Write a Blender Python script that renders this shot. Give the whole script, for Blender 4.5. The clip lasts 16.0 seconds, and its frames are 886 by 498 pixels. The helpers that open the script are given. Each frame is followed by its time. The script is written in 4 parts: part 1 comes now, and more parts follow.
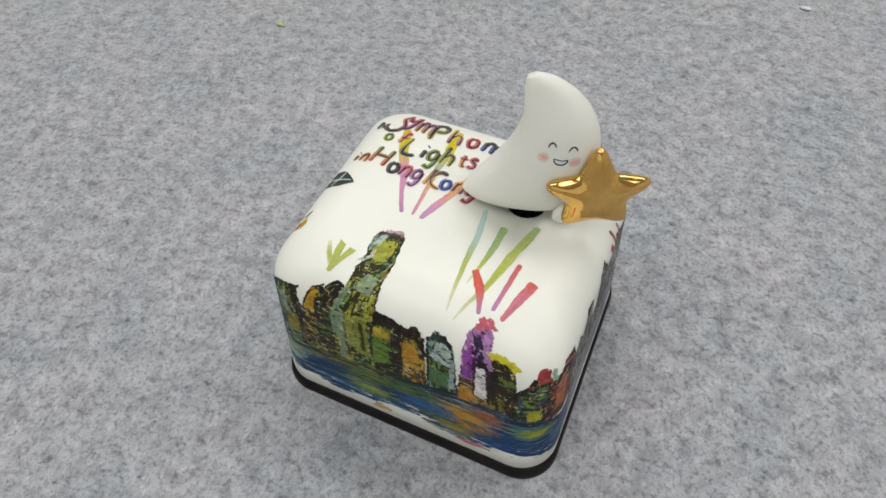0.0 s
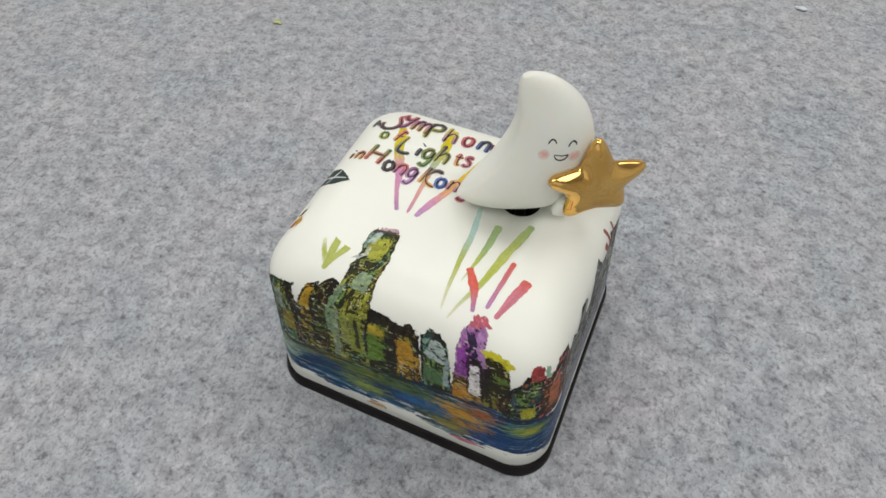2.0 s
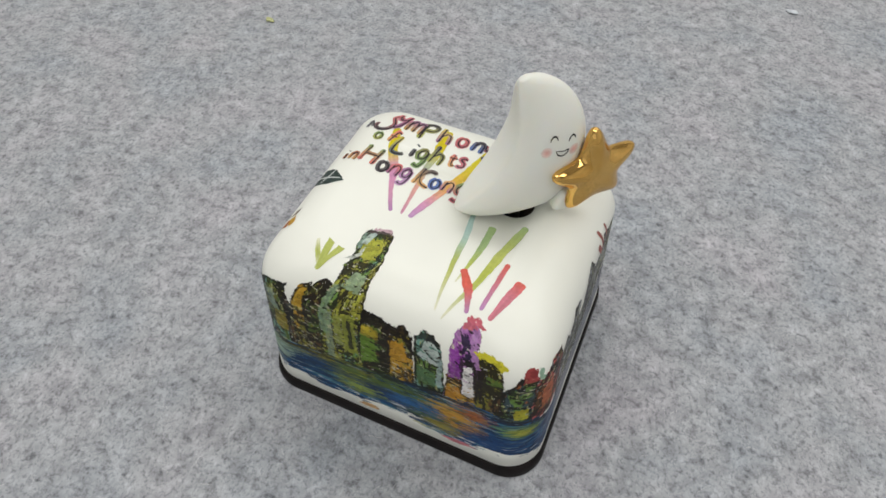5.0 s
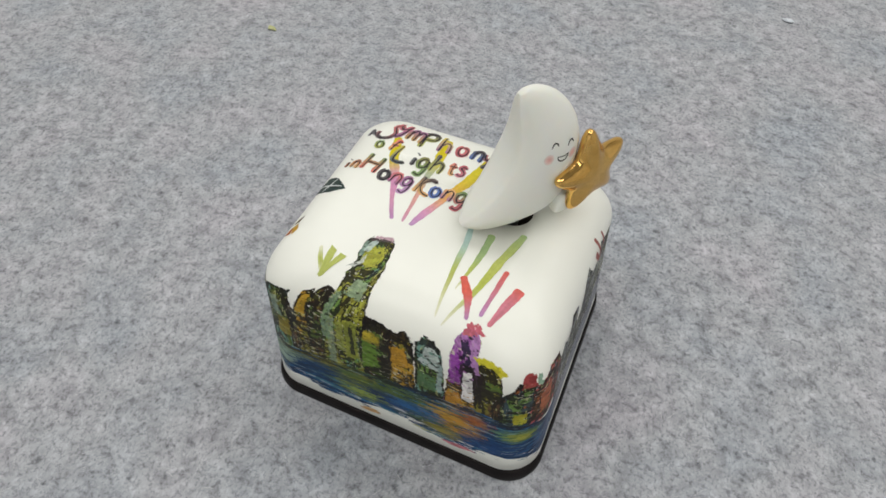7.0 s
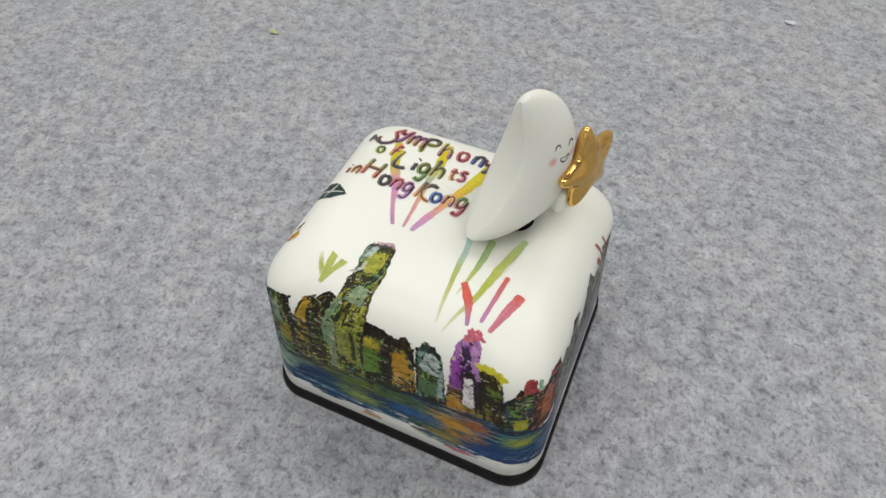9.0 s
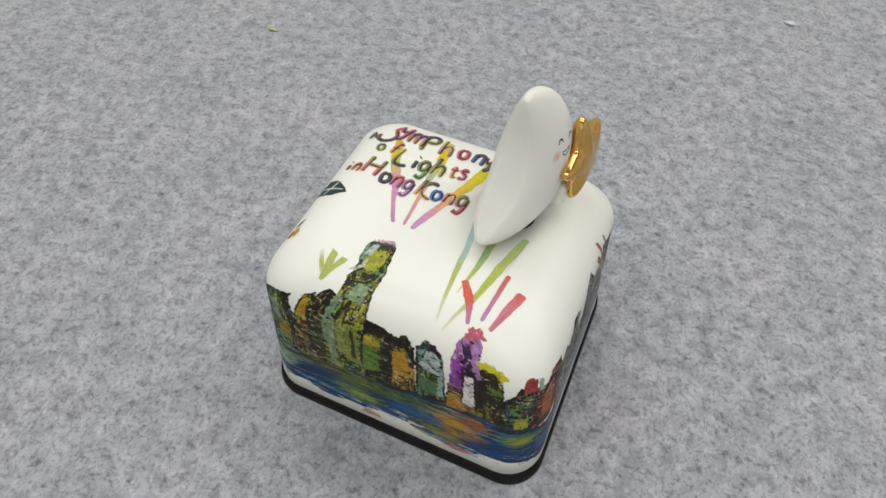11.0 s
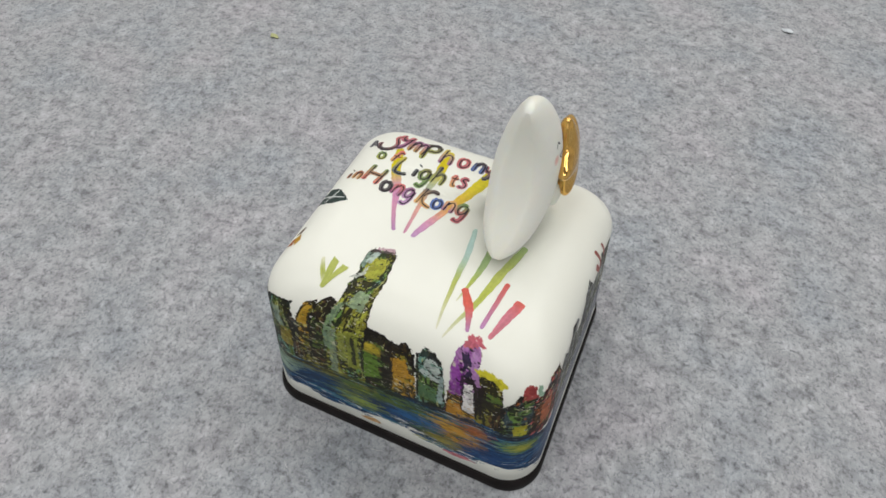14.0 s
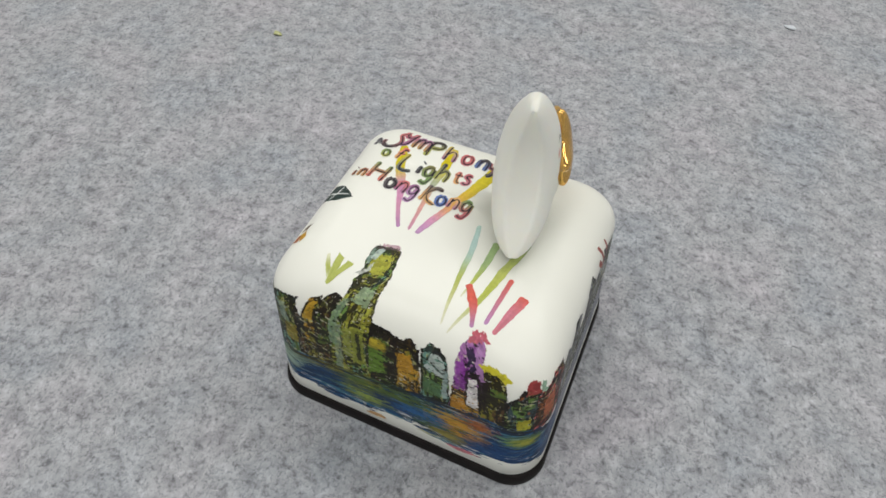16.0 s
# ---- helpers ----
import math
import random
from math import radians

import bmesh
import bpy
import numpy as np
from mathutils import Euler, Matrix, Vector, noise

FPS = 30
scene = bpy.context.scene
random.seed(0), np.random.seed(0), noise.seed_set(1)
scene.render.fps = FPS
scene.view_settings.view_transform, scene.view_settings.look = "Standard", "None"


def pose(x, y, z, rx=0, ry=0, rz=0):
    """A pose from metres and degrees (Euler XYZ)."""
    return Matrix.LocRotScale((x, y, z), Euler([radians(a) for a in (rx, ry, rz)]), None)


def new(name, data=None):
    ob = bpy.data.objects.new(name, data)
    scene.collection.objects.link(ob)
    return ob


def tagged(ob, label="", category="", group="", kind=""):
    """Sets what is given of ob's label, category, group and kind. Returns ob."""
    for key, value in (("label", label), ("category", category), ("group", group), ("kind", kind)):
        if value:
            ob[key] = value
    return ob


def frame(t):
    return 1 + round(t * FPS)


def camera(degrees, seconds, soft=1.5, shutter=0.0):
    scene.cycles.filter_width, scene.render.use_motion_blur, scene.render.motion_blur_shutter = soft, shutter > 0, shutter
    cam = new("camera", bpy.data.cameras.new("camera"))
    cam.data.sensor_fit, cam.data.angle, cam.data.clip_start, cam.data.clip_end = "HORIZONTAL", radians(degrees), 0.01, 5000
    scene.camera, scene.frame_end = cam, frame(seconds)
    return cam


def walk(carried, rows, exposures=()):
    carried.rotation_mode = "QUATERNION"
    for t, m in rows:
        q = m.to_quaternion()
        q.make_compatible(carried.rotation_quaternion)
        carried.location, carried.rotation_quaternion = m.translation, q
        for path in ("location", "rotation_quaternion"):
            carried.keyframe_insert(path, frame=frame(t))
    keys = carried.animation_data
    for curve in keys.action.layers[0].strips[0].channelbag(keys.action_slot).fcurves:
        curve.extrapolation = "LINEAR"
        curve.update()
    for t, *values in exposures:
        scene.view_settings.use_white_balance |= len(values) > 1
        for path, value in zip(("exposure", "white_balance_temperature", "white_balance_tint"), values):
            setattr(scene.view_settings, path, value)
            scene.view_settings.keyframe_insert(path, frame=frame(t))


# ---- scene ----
from mathutils.bvhtree import BVHTree

cam = camera(69.57, 16.0, soft=1.6)
PATH = [
    (0, 0.03577, -0.08509, 0.14931, 37.679, 1.061, 24.241),
    (0.5, 0.03600, -0.08492, 0.14938, 37.739, 0.870, 24.179),
    (1, 0.03592, -0.08515, 0.14982, 37.708, 0.822, 24.221),
    (1.5, 0.03564, -0.08562, 0.14892, 37.611, 0.912, 24.192),
    (2, 0.03645, -0.08521, 0.14953, 37.569, 0.779, 24.239),
    (2.5, 0.03660, -0.08547, 0.14974, 37.661, 0.649, 24.196),
    (3, 0.03670, -0.08486, 0.14833, 37.453, 0.433, 23.985),
    (3.5, 0.03639, -0.08487, 0.14938, 37.605, 0.188, 24.090),
    (4, 0.03602, -0.08496, 0.14952, 37.485, -0.045, 24.048),
    (6.5, 0.03558, -0.08561, 0.15109, 37.569, -0.069, 23.862),
    (7, 0.03594, -0.08601, 0.15207, 37.832, -0.115, 23.964),
    (7.5, 0.03572, -0.08559, 0.15252, 38.048, -0.057, 24.050),
    (8, 0.03549, -0.08503, 0.15299, 37.986, -0.135, 24.154),
    (8.5, 0.03559, -0.08551, 0.15222, 37.856, -0.156, 24.160),
    (9, 0.03604, -0.08510, 0.15272, 37.898, 0.144, 24.074),
    (11.5, 0.03514, -0.08551, 0.15236, 37.769, -0.307, 24.100),
    (12, 0.03564, -0.08570, 0.15285, 37.889, -0.048, 24.128),
    (12.5, 0.03536, -0.08588, 0.15354, 37.799, -0.121, 24.201),
    (13, 0.03518, -0.08594, 0.15324, 37.661, -0.286, 24.154),
    (13.5, 0.03529, -0.08571, 0.15361, 37.937, -0.317, 24.079),
    (14, 0.03522, -0.08544, 0.15398, 38.111, -0.321, 24.146),
    (14.5, 0.03520, -0.08573, 0.15373, 38.060, -0.230, 23.937),
    (15, 0.03526, -0.08566, 0.15346, 37.894, -0.228, 23.975),
    (15.5, 0.03512, -0.08644, 0.15403, 37.779, -0.033, 24.109),
    (16, 0.03508, -0.08633, 0.15477, 37.827, -0.155, 24.213),
]
walk(cam, [(t, pose(x, y, z, a, b, c)) for t, x, y, z, a, b, c in PATH], exposures=[(0, 0.165), (16, 0.165)])

# ---------------------------------------------------------------- light
world = bpy.data.worlds.new("room_air")
world.use_nodes = True
world.node_tree.nodes["Background"].inputs[0].default_value = (0.75, 0.83, 1.0, 1)
world.node_tree.nodes["Background"].inputs[1].default_value = 0.16
scene.world = world


def panel_lamp(name, x, y, z, sx, sy, watts, colour):
    data = bpy.data.lights.new(name, "AREA")
    data.shape, data.size, data.size_y, data.energy, data.color = "RECTANGLE", sx, sy, watts, colour
    lamp = new(name, data)
    lamp.matrix_world = pose(x, y, z)
    return lamp


for lx, ly, watts in ((-0.85, 0.95, 11.5), (0.85, 0.95, 12), (-0.85, -0.75, 11), (0.85, -0.75, 10)):
    panel_lamp("ceiling_lamp", lx, ly, 1.80, 1.3, 0.7, watts, (1.0, 0.985, 0.96))
# unseen panel added in front for bright reflections on the gold star
front_fill = panel_lamp("front_fill_panel", 0.5, -2.22, 0.95, 1.9, 1.1, 3.0, (1.0, 0.98, 0.95))
front_fill.matrix_world = pose(0.5, -2.22, 0.95, 90)


# ---------------------------------------------------------------- materials
def material(name, colour, rough, metal=0.0):
    m = bpy.data.materials.new(name)
    m.use_nodes = True
    b = m.node_tree.nodes["Principled BSDF"]
    b.inputs["Base Color"].default_value = (*colour, 1)
    b.inputs["Roughness"].default_value = rough
    b.inputs["Metallic"].default_value = metal
    return m, m.node_tree, b


def noise_node(tree, scale, detail=3.0, rough=0.55, stretch=None, turn=0.0, distortion=0.0):
    coord = tree.nodes.new("ShaderNodeTexCoord")
    mapping = tree.nodes.new("ShaderNodeMapping")
    mapping.inputs["Scale"].default_value = stretch or (1, 1, 1)
    mapping.inputs["Rotation"].default_value = (0, 0, turn)
    n = tree.nodes.new("ShaderNodeTexNoise")
    n.inputs["Scale"].default_value = scale
    n.inputs["Detail"].default_value = detail
    n.inputs["Roughness"].default_value = rough
    n.inputs["Distortion"].default_value = distortion
    tree.links.new(coord.outputs["Object"], mapping.inputs["Vector"])
    tree.links.new(mapping.outputs["Vector"], n.inputs["Vector"])
    return n


def ramp(tree, source, stops):
    r = tree.nodes.new("ShaderNodeValToRGB")
    while len(r.color_ramp.elements) < len(stops):
        r.color_ramp.elements.new(0.5)
    for e, (at, c) in zip(r.color_ramp.elements, stops):
        e.position, e.color = at, (*c, 1)
    tree.links.new(source.outputs[0], r.inputs[0])
    return r


def blend(tree, kind, fac, a, b):
    m = tree.nodes.new("ShaderNodeMixRGB")
    m.blend_type = kind
    m.inputs[0].default_value = fac
    tree.links.new(a.outputs[0], m.inputs[1])
    tree.links.new(b.outputs[0], m.inputs[2])
    return m


def bump(tree, bsdf, source, strength, distance):
    n = tree.nodes.new("ShaderNodeBump")
    n.inputs["Strength"].default_value = strength
    n.inputs["Distance"].default_value = distance
    tree.links.new(source.outputs[0], n.inputs["Height"])
    tree.links.new(n.outputs[0], bsdf.inputs["Normal"])


def felt_material():
    m, tree, b = material("grey_wool_felt", (0.36, 0.37, 0.39), 0.95)
    cloud = ramp(tree, noise_node(tree, 190, 5, 0.60), [(0.30, (0.285, 0.295, 0.312)), (0.70, (0.51, 0.522, 0.545))])
    broad = ramp(tree, noise_node(tree, 30, 3, 0.5), [(0.3, (0.82, 0.865, 0.905)), (0.5, (0.925, 0.935, 0.945)), (0.7, (1.0, 0.965, 0.99))])
    dark_a = ramp(tree, noise_node(tree, 950, 5, 0.70, (1, 0.8, 1), 0.5, 0.2), [(0.33, (0.34, 0.35, 0.36)), (0.49, (1, 1, 1))])
    dark_b = ramp(tree, noise_node(tree, 400, 6, 0.74, (0.75, 1, 1), -0.3, 0.3), [(0.34, (0.36, 0.37, 0.38)), (0.49, (1, 1, 1))])
    pale = ramp(tree, noise_node(tree, 1100, 4, 0.65, (1, 0.6, 1), 1.1, 0.4), [(0.50, (1, 1, 1)), (0.68, (1.24, 1.24, 1.24))])
    c = blend(tree, "MULTIPLY", 1, cloud, broad)
    c = blend(tree, "MULTIPLY", 0.8, c, dark_a)
    c = blend(tree, "MULTIPLY", 0.8, c, dark_b)
    c = blend(tree, "MULTIPLY", 1, c, pale)
    tree.links.new(c.outputs[0], b.inputs["Base Color"])
    b.inputs["Sheen Weight"].default_value = 0.15
    bump(tree, b, noise_node(tree, 900, 4, 0.65), 0.5, 0.0006)
    return m


def ceramic_material(name, colour, rough, subsurface=0.0):
    m, tree, b = material(name, colour, rough)
    tint = ramp(tree, noise_node(tree, 60, 3), [(0.3, tuple(c * 0.975 for c in colour)), (0.7, colour)])
    tree.links.new(tint.outputs[0], b.inputs["Base Color"])
    b.inputs["Specular IOR Level"].default_value = 0.35
    if subsurface:
        b.inputs["Subsurface Weight"].default_value = subsurface
        b.inputs["Subsurface Radius"].default_value = (0.9, 0.75, 0.55)
        b.inputs["Subsurface Scale"].default_value = 0.002
    bump(tree, b, noise_node(tree, 130, 2), 0.06, 0.0004)
    return m


def ink_material():
    m, tree, b = material("glazed_print", (0.5, 0.5, 0.5), 0.55)
    a = tree.nodes.new("ShaderNodeAttribute")
    a.attribute_name = "ink"
    grain = ramp(tree, noise_node(tree, 1500, 3), [(0.25, (0.86, 0.86, 0.86)), (0.7, (1.06, 1.06, 1.06))])
    c = blend(tree, "MULTIPLY", 1, a, grain)
    tree.links.new(c.outputs[0], b.inputs["Base Color"])
    b.inputs["Specular IOR Level"].default_value = 0.16
    return m


def gold_material():
    m, tree, b = material("gold_lustre", (0.78, 0.47, 0.12), 0.1, 1.0)
    tint = ramp(tree, noise_node(tree, 220, 3), [(0.3, (0.72, 0.42, 0.11)), (0.7, (0.86, 0.55, 0.18))])
    tree.links.new(tint.outputs[0], b.inputs["Base Color"])
    rough = ramp(tree, noise_node(tree, 500, 3), [(0.3, (0.05, 0.05, 0.05)), (0.8, (0.12, 0.12, 0.12))])
    tree.links.new(rough.outputs[0], b.inputs["Roughness"])
    bump(tree, b, noise_node(tree, 190, 2), 0.12, 0.0005)
    return m


def plain_material(name, colour, rough, scale=40, metal=0.0, spread=0.12):
    m, tree, b = material(name, colour, rough, metal)
    tint = ramp(tree, noise_node(tree, scale, 4), [(0.3, tuple(c * (1 - spread) for c in colour)), (0.7, tuple(min(1, c * (1 + spread)) for c in colour))])
    tree.links.new(tint.outputs[0], b.inputs["Base Color"])
    bump(tree, b, noise_node(tree, scale * 6, 3), 0.1, 0.0005)
    return m


FELT = felt_material()


def fibre_material():
    m, tree, b = material("wool_hair", (0.3, 0.3, 0.3), 0.9)
    isle = tree.nodes.new("ShaderNodeNewGeometry")
    r = tree.nodes.new("ShaderNodeValToRGB")
    for e, (at, v) in zip(r.color_ramp.elements, ((0.2, 0.30), (0.9, 0.62))):
        e.position, e.color = at, (v, v * 1.01, v * 1.04, 1)
    tree.links.new(isle.outputs["Random Per Island"], r.inputs[0])
    tree.links.new(r.outputs[0], b.inputs["Base Color"])
    return m


FIBRE = fibre_material()
WHITE_GLAZE = ceramic_material("white_glazed_ceramic", (0.85, 0.865, 0.795), 0.36)
MOON_GLAZE = ceramic_material("ivory_bisque_ceramic", (0.835, 0.85, 0.785), 0.45, 0.3)
INK = ink_material()
GOLD = gold_material()
BLACK = plain_material("black_stained_wood", (0.008, 0.006, 0.006), 0.6, 300, 0, 0.4)
BLACK.node_tree.nodes["Principled BSDF"].inputs["Specular IOR Level"].default_value = 0.2
SOCKET = plain_material("dark_brown_socket", (0.018, 0.010, 0.006), 0.6, 300, 0, 0.4)
STEEL = plain_material("dull_steel", (0.35, 0.33, 0.30), 0.35, 300, 1.0)
WALL = plain_material("painted_plaster", (0.80, 0.79, 0.77), 0.9, 3)
FLOOR = plain_material("grey_linoleum", (0.22, 0.21, 0.20), 0.6, 4)
TABLE = plain_material("beige_laminate", (0.45, 0.40, 0.33), 0.5, 20)
LINT_YELLOW = plain_material("yellow_lint", (0.46, 0.48, 0.24), 0.9, 500)
LINT_WHITE = plain_material("white_lint", (0.62, 0.66, 0.70), 0.9, 500)


# ---------------------------------------------------------------- mesh helpers
def part(name, bm, mat, parent=None, label="", smooth=True):
    me = bpy.data.meshes.new(name)
    bm.to_mesh(me)
    bm.free()
    if smooth:
        me.polygons.foreach_set("use_smooth", [True] * len(me.polygons))
    me.materials.append(mat)
    ob = new(name, me)
    ob.parent = parent
    return tagged(ob, label)


def block(x0, x1, y0, y1, z0, z1, bevel=0.0):
    bm = bmesh.new()
    bmesh.ops.create_cube(bm, size=1)
    for v in bm.verts:
        v.co = Vector((x0 + (v.co.x + 0.5) * (x1 - x0), y0 + (v.co.y + 0.5) * (y1 - y0), z0 + (v.co.z + 0.5) * (z1 - z0)))
    if bevel:
        bmesh.ops.bevel(bm, geom=bm.edges[:], offset=bevel, segments=3, affect="EDGES", profile=0.5)
    return bm


# ---------------------------------------------------------------- room, table and felt
HALF, LOW, HIGH = 2.2, -0.75, 1.85
tagged(part("floor", block(-HALF, HALF, -HALF, HALF, LOW - 0.1, LOW), FLOOR, smooth=False), "plain grey floor of the room", "floor", kind="structure")
tagged(part("ceiling", block(-HALF, HALF, -HALF, HALF, HIGH, HIGH + 0.1), WALL, smooth=False), "plain pale painted ceiling", "ceiling", kind="structure")
for wall_name, box in (("wall_north", (-HALF, HALF, HALF, HALF + 0.1)), ("wall_east", (HALF, HALF + 0.1, -HALF, HALF)), ("wall_west", (-HALF - 0.1, -HALF, -HALF, HALF))):
    tagged(part(wall_name, block(*box, LOW, HIGH), WALL, smooth=False), "plain pale painted wall", "wall", kind="structure")

# south wall in four blocks, opening made only for the added front panel
for wall_name, box in (("wall_south_1", (-HALF, -0.45, LOW, HIGH)), ("wall_south_2", (1.45, HALF, LOW, HIGH)), ("wall_south_3", (-0.45, 1.45, LOW, 0.4)), ("wall_south_4", (-0.45, 1.45, 1.5, HIGH))):
    tagged(part(wall_name, block(box[0], box[1], -HALF - 0.1, -HALF, box[2], box[3]), WALL, smooth=False), "plain pale painted wall round an opening for added front light", "wall", kind="structure")

table = tagged(new("table"), "laminate table hidden under the grey felt", "table")
part("tabletop", block(-0.75, 0.75, -0.55, 0.65, -0.034, -0.004, 0.003), TABLE, table, smooth=False)
for tx in (-0.68, 0.68):
    for ty in (-0.48, 0.58):
        part("leg", block(tx - 0.025, tx + 0.025, ty - 0.025, ty + 0.025, LOW, -0.034, 0.003), TABLE, table, smooth=False)


def felt_sheet():
    bm = bmesh.new()
    nx, ny = 120, 100
    rows = []
    for j in range(ny + 1):
        row = []
        for i in range(nx + 1):
            x, y = -0.70 + 1.4 * i / nx, -0.5 + 1.1 * j / ny
            d = math.hypot(x, y)
            lift = 0.0012 * noise.noise((x * 9, y * 9, 0)) * min(1.0, max(0.0, (d - 0.08) / 0.12))
            row.append(bm.verts.new((x, y, min(lift, 0.0008))))
        rows.append(row)
    for j in range(ny):
        for i in range(nx):
            bm.faces.new((rows[j][i], rows[j][i + 1], rows[j + 1][i + 1], rows[j + 1][i]))
    edge = bmesh.ops.extrude_edge_only(bm, edges=[e for e in bm.edges if e.is_boundary])
    for v in edge["geom"]:
        if isinstance(v, bmesh.types.BMVert):
            v.co.z = -0.004
    return bm


tagged(part("felt_mat", felt_sheet(), FELT), "mottled light grey wool felt sheet covering the table", "felt mat")


def felt_fibres():
    """Short loose hairs that lie on the felt."""
    rnd = random.Random(4)
    verts, faces = [], []
    for _ in range(9000):
        x, y = rnd.uniform(-0.24, 0.30), rnd.uniform(-0.12, 0.34)
        if abs(x) < 0.037 and -0.038 < y < 0.032:
            continue
        a, bend, n = rnd.uniform(0, math.tau), rnd.uniform(-0.7, 0.7), 5
        step, half = rnd.uniform(0.0003, 0.0008), rnd.uniform(0.00002, 0.00004)
        first = len(verts)
        for k in range(n):
            nx, ny = -math.sin(a) * half, math.cos(a) * half
            z = 0.0009 + 0.0002 * math.sin(k * 1.3)
            verts += [(x + nx, y + ny, z), (x - nx, y - ny, z)]
            x, y, a = x + step * math.cos(a), y + step * math.sin(a), a + bend / n
        faces += [(first + 2 * k, first + 2 * k + 1, first + 2 * k + 3, first + 2 * k + 2) for k in range(n - 1)]
    me = bpy.data.meshes.new("felt_fibres")
    me.from_pydata(verts, [], faces)
    me.materials.append(FIBRE)
    return tagged(new("felt_fibres", me), "fine loose grey hairs lying on the felt", "fibres", kind="stuff")


felt_fibres()


def lint(name, label, x, y, mat, seed, size):
    bm = bmesh.new()
    bmesh.ops.create_icosphere(bm, subdivisions=3, radius=size)
    for v in bm.verts:
        k = 1 + 0.9 * noise.noise(v.co * 700 + Vector((seed, 0, 0)))
        v.co = Vector((v.co.x * k * 1.25, v.co.y * k * 0.8, max(v.co.z * 0.45 * k, -size * 0.2)))
    ob = tagged(part(name, bm, mat), label, "lint")
    ob.location = (x, y, size * 0.2 + 0.0004)


lint("lint_fluff", "tiny yellow-green fluff caught on the felt", -0.1224, 0.0982, LINT_YELLOW, 3, 0.0013)
lint("lint_fluff", "tiny white fluff caught on the felt", 0.0708, 0.1909, LINT_WHITE, 8, 0.0014)

# ---------------------------------------------------------------- music box: shape of the body
W, D, R = 0.0350, 0.03187, 0.0090          # half width, half depth, corner radius
H, FILLET, SEAM, DRAFT = 0.04842, 0.01081, 0.00410, 0.00277
Y0, HS = D - W, H - FILLET
WALL_IN = DRAFT * (HS - SEAM) / (H - SEAM)
TOP_IN = WALL_IN + FILLET
TOP_V = HS + FILLET * math.pi / 2
AXIS = (0.0132, 0.0035)


def profile(v):
    """Inset and height at the way v up the wall and over the shoulder."""
    if v <= HS:
        return DRAFT * (v - SEAM) / (H - SEAM), v
    if v < TOP_V:
        a = (v - HS) / FILLET
        return WALL_IN + FILLET * (1 - math.cos(a)), HS + FILLET * math.sin(a)
    return TOP_IN + v - TOP_V, H


def outline(inset, n, w=W, d=D, r=R):
    pts = []
    lx, ly = w - inset - r, d - inset - r
    for k, (sx, sy) in enumerate(((1, -1), (1, 1), (-1, 1), (-1, -1))):
        for i in range(n + 1):
            a = math.radians(-90 + 90 * k + 90 * i / n)
            pts.append((sx * lx + r * math.cos(a), Y0 + sy * ly + r * math.sin(a)))
    return pts


def slump(x, y):
    """How far the fired back edge has sunk inwards at a point of the plan."""
    return 0.0008 * max(0.0, 1 - (x / W) ** 2) * max(0.0, (y - Y0) / D)


def loft(rings, cap=True):
    bm = bmesh.new()
    made = [[bm.verts.new(p) for p in ring] for ring in rings]
    n = len(made[0])
    for a, b in zip(made, made[1:]):
        for i in range(n):
            bm.faces.new((a[i], a[(i + 1) % n], b[(i + 1) % n], b[i]))
    if cap:
        bm.faces.new(made[0][::-1])
        bm.faces.new(made[-1])
    return bm


def sheet(u, v, lift):
    """A point of the print that wraps the front: u across, v up the wall and over onto the top."""
    i, z = profile(v)
    j = min(i, TOP_IN)
    lx, ly = W - R - j, D - R - j
    if abs(u) <= W - R:
        n = Vector((0, -1, 0))
        p = Vector((u * lx / (W - R), Y0 - D + i, z))
    else:
        s, a = (1 if u > 0 else -1), (abs(u) - (W - R)) / R
        if a < math.pi / 2:
            n = Vector((s * math.sin(a), -math.cos(a), 0))
            p = Vector((s * lx, Y0 - ly, z)) + n * R
        else:
            n = Vector((s, 0, 0))
            p = Vector((s * (lx + R), Y0 - ly + (abs(u) - (W - R) - R * math.pi / 2) * ly / (D - R), z))
    up = 0 if v <= HS else min(1, (v - HS) / (TOP_V - HS)) * math.pi / 2
    return p + (n * math.cos(up) + Vector((0, 0, math.sin(up)))) * lift


def top_height(x, y):
    """The height of the glazed surface over a point of the plan."""
    lo, hi = 0.0, TOP_IN
    x, y = abs(x), abs(y + slump(x, y) - Y0)
    for _ in range(24):
        i = (lo + hi) / 2
        kx, ky = x - (W - i - R), y - (D - i - R)
        inside = math.hypot(max(kx, 0), max(ky, 0)) + min(max(kx, ky), 0) < R
        lo, hi = (i, hi) if inside else (lo, i)
    if hi >= TOP_IN - 1e-7:
        return H
    c = 1 - (lo - WALL_IN) / FILLET
    return HS + FILLET * math.sqrt(max(0.0, 1 - c * c)) if lo > WALL_IN else SEAM + lo * (H - SEAM) / DRAFT


music_box = tagged(new("music_box"), "white glazed ceramic music box with colourful skyline print on felt", "music box")


def body_mesh():
    levels = [SEAM, SEAM + 0.0006, SEAM + 0.006, 0.018, 0.028] + [HS + FILLET * math.pi / 2 * k / 26 for k in range(27)]
    rings = []
    for k, v in enumerate(levels):
        i, z = profile(v)
        rings.append([(x, y - slump(x, y) * min(1, z / H), z) for x, y in outline(i + (0.0005 if k == 0 else 0), 22)])
    return loft(rings)


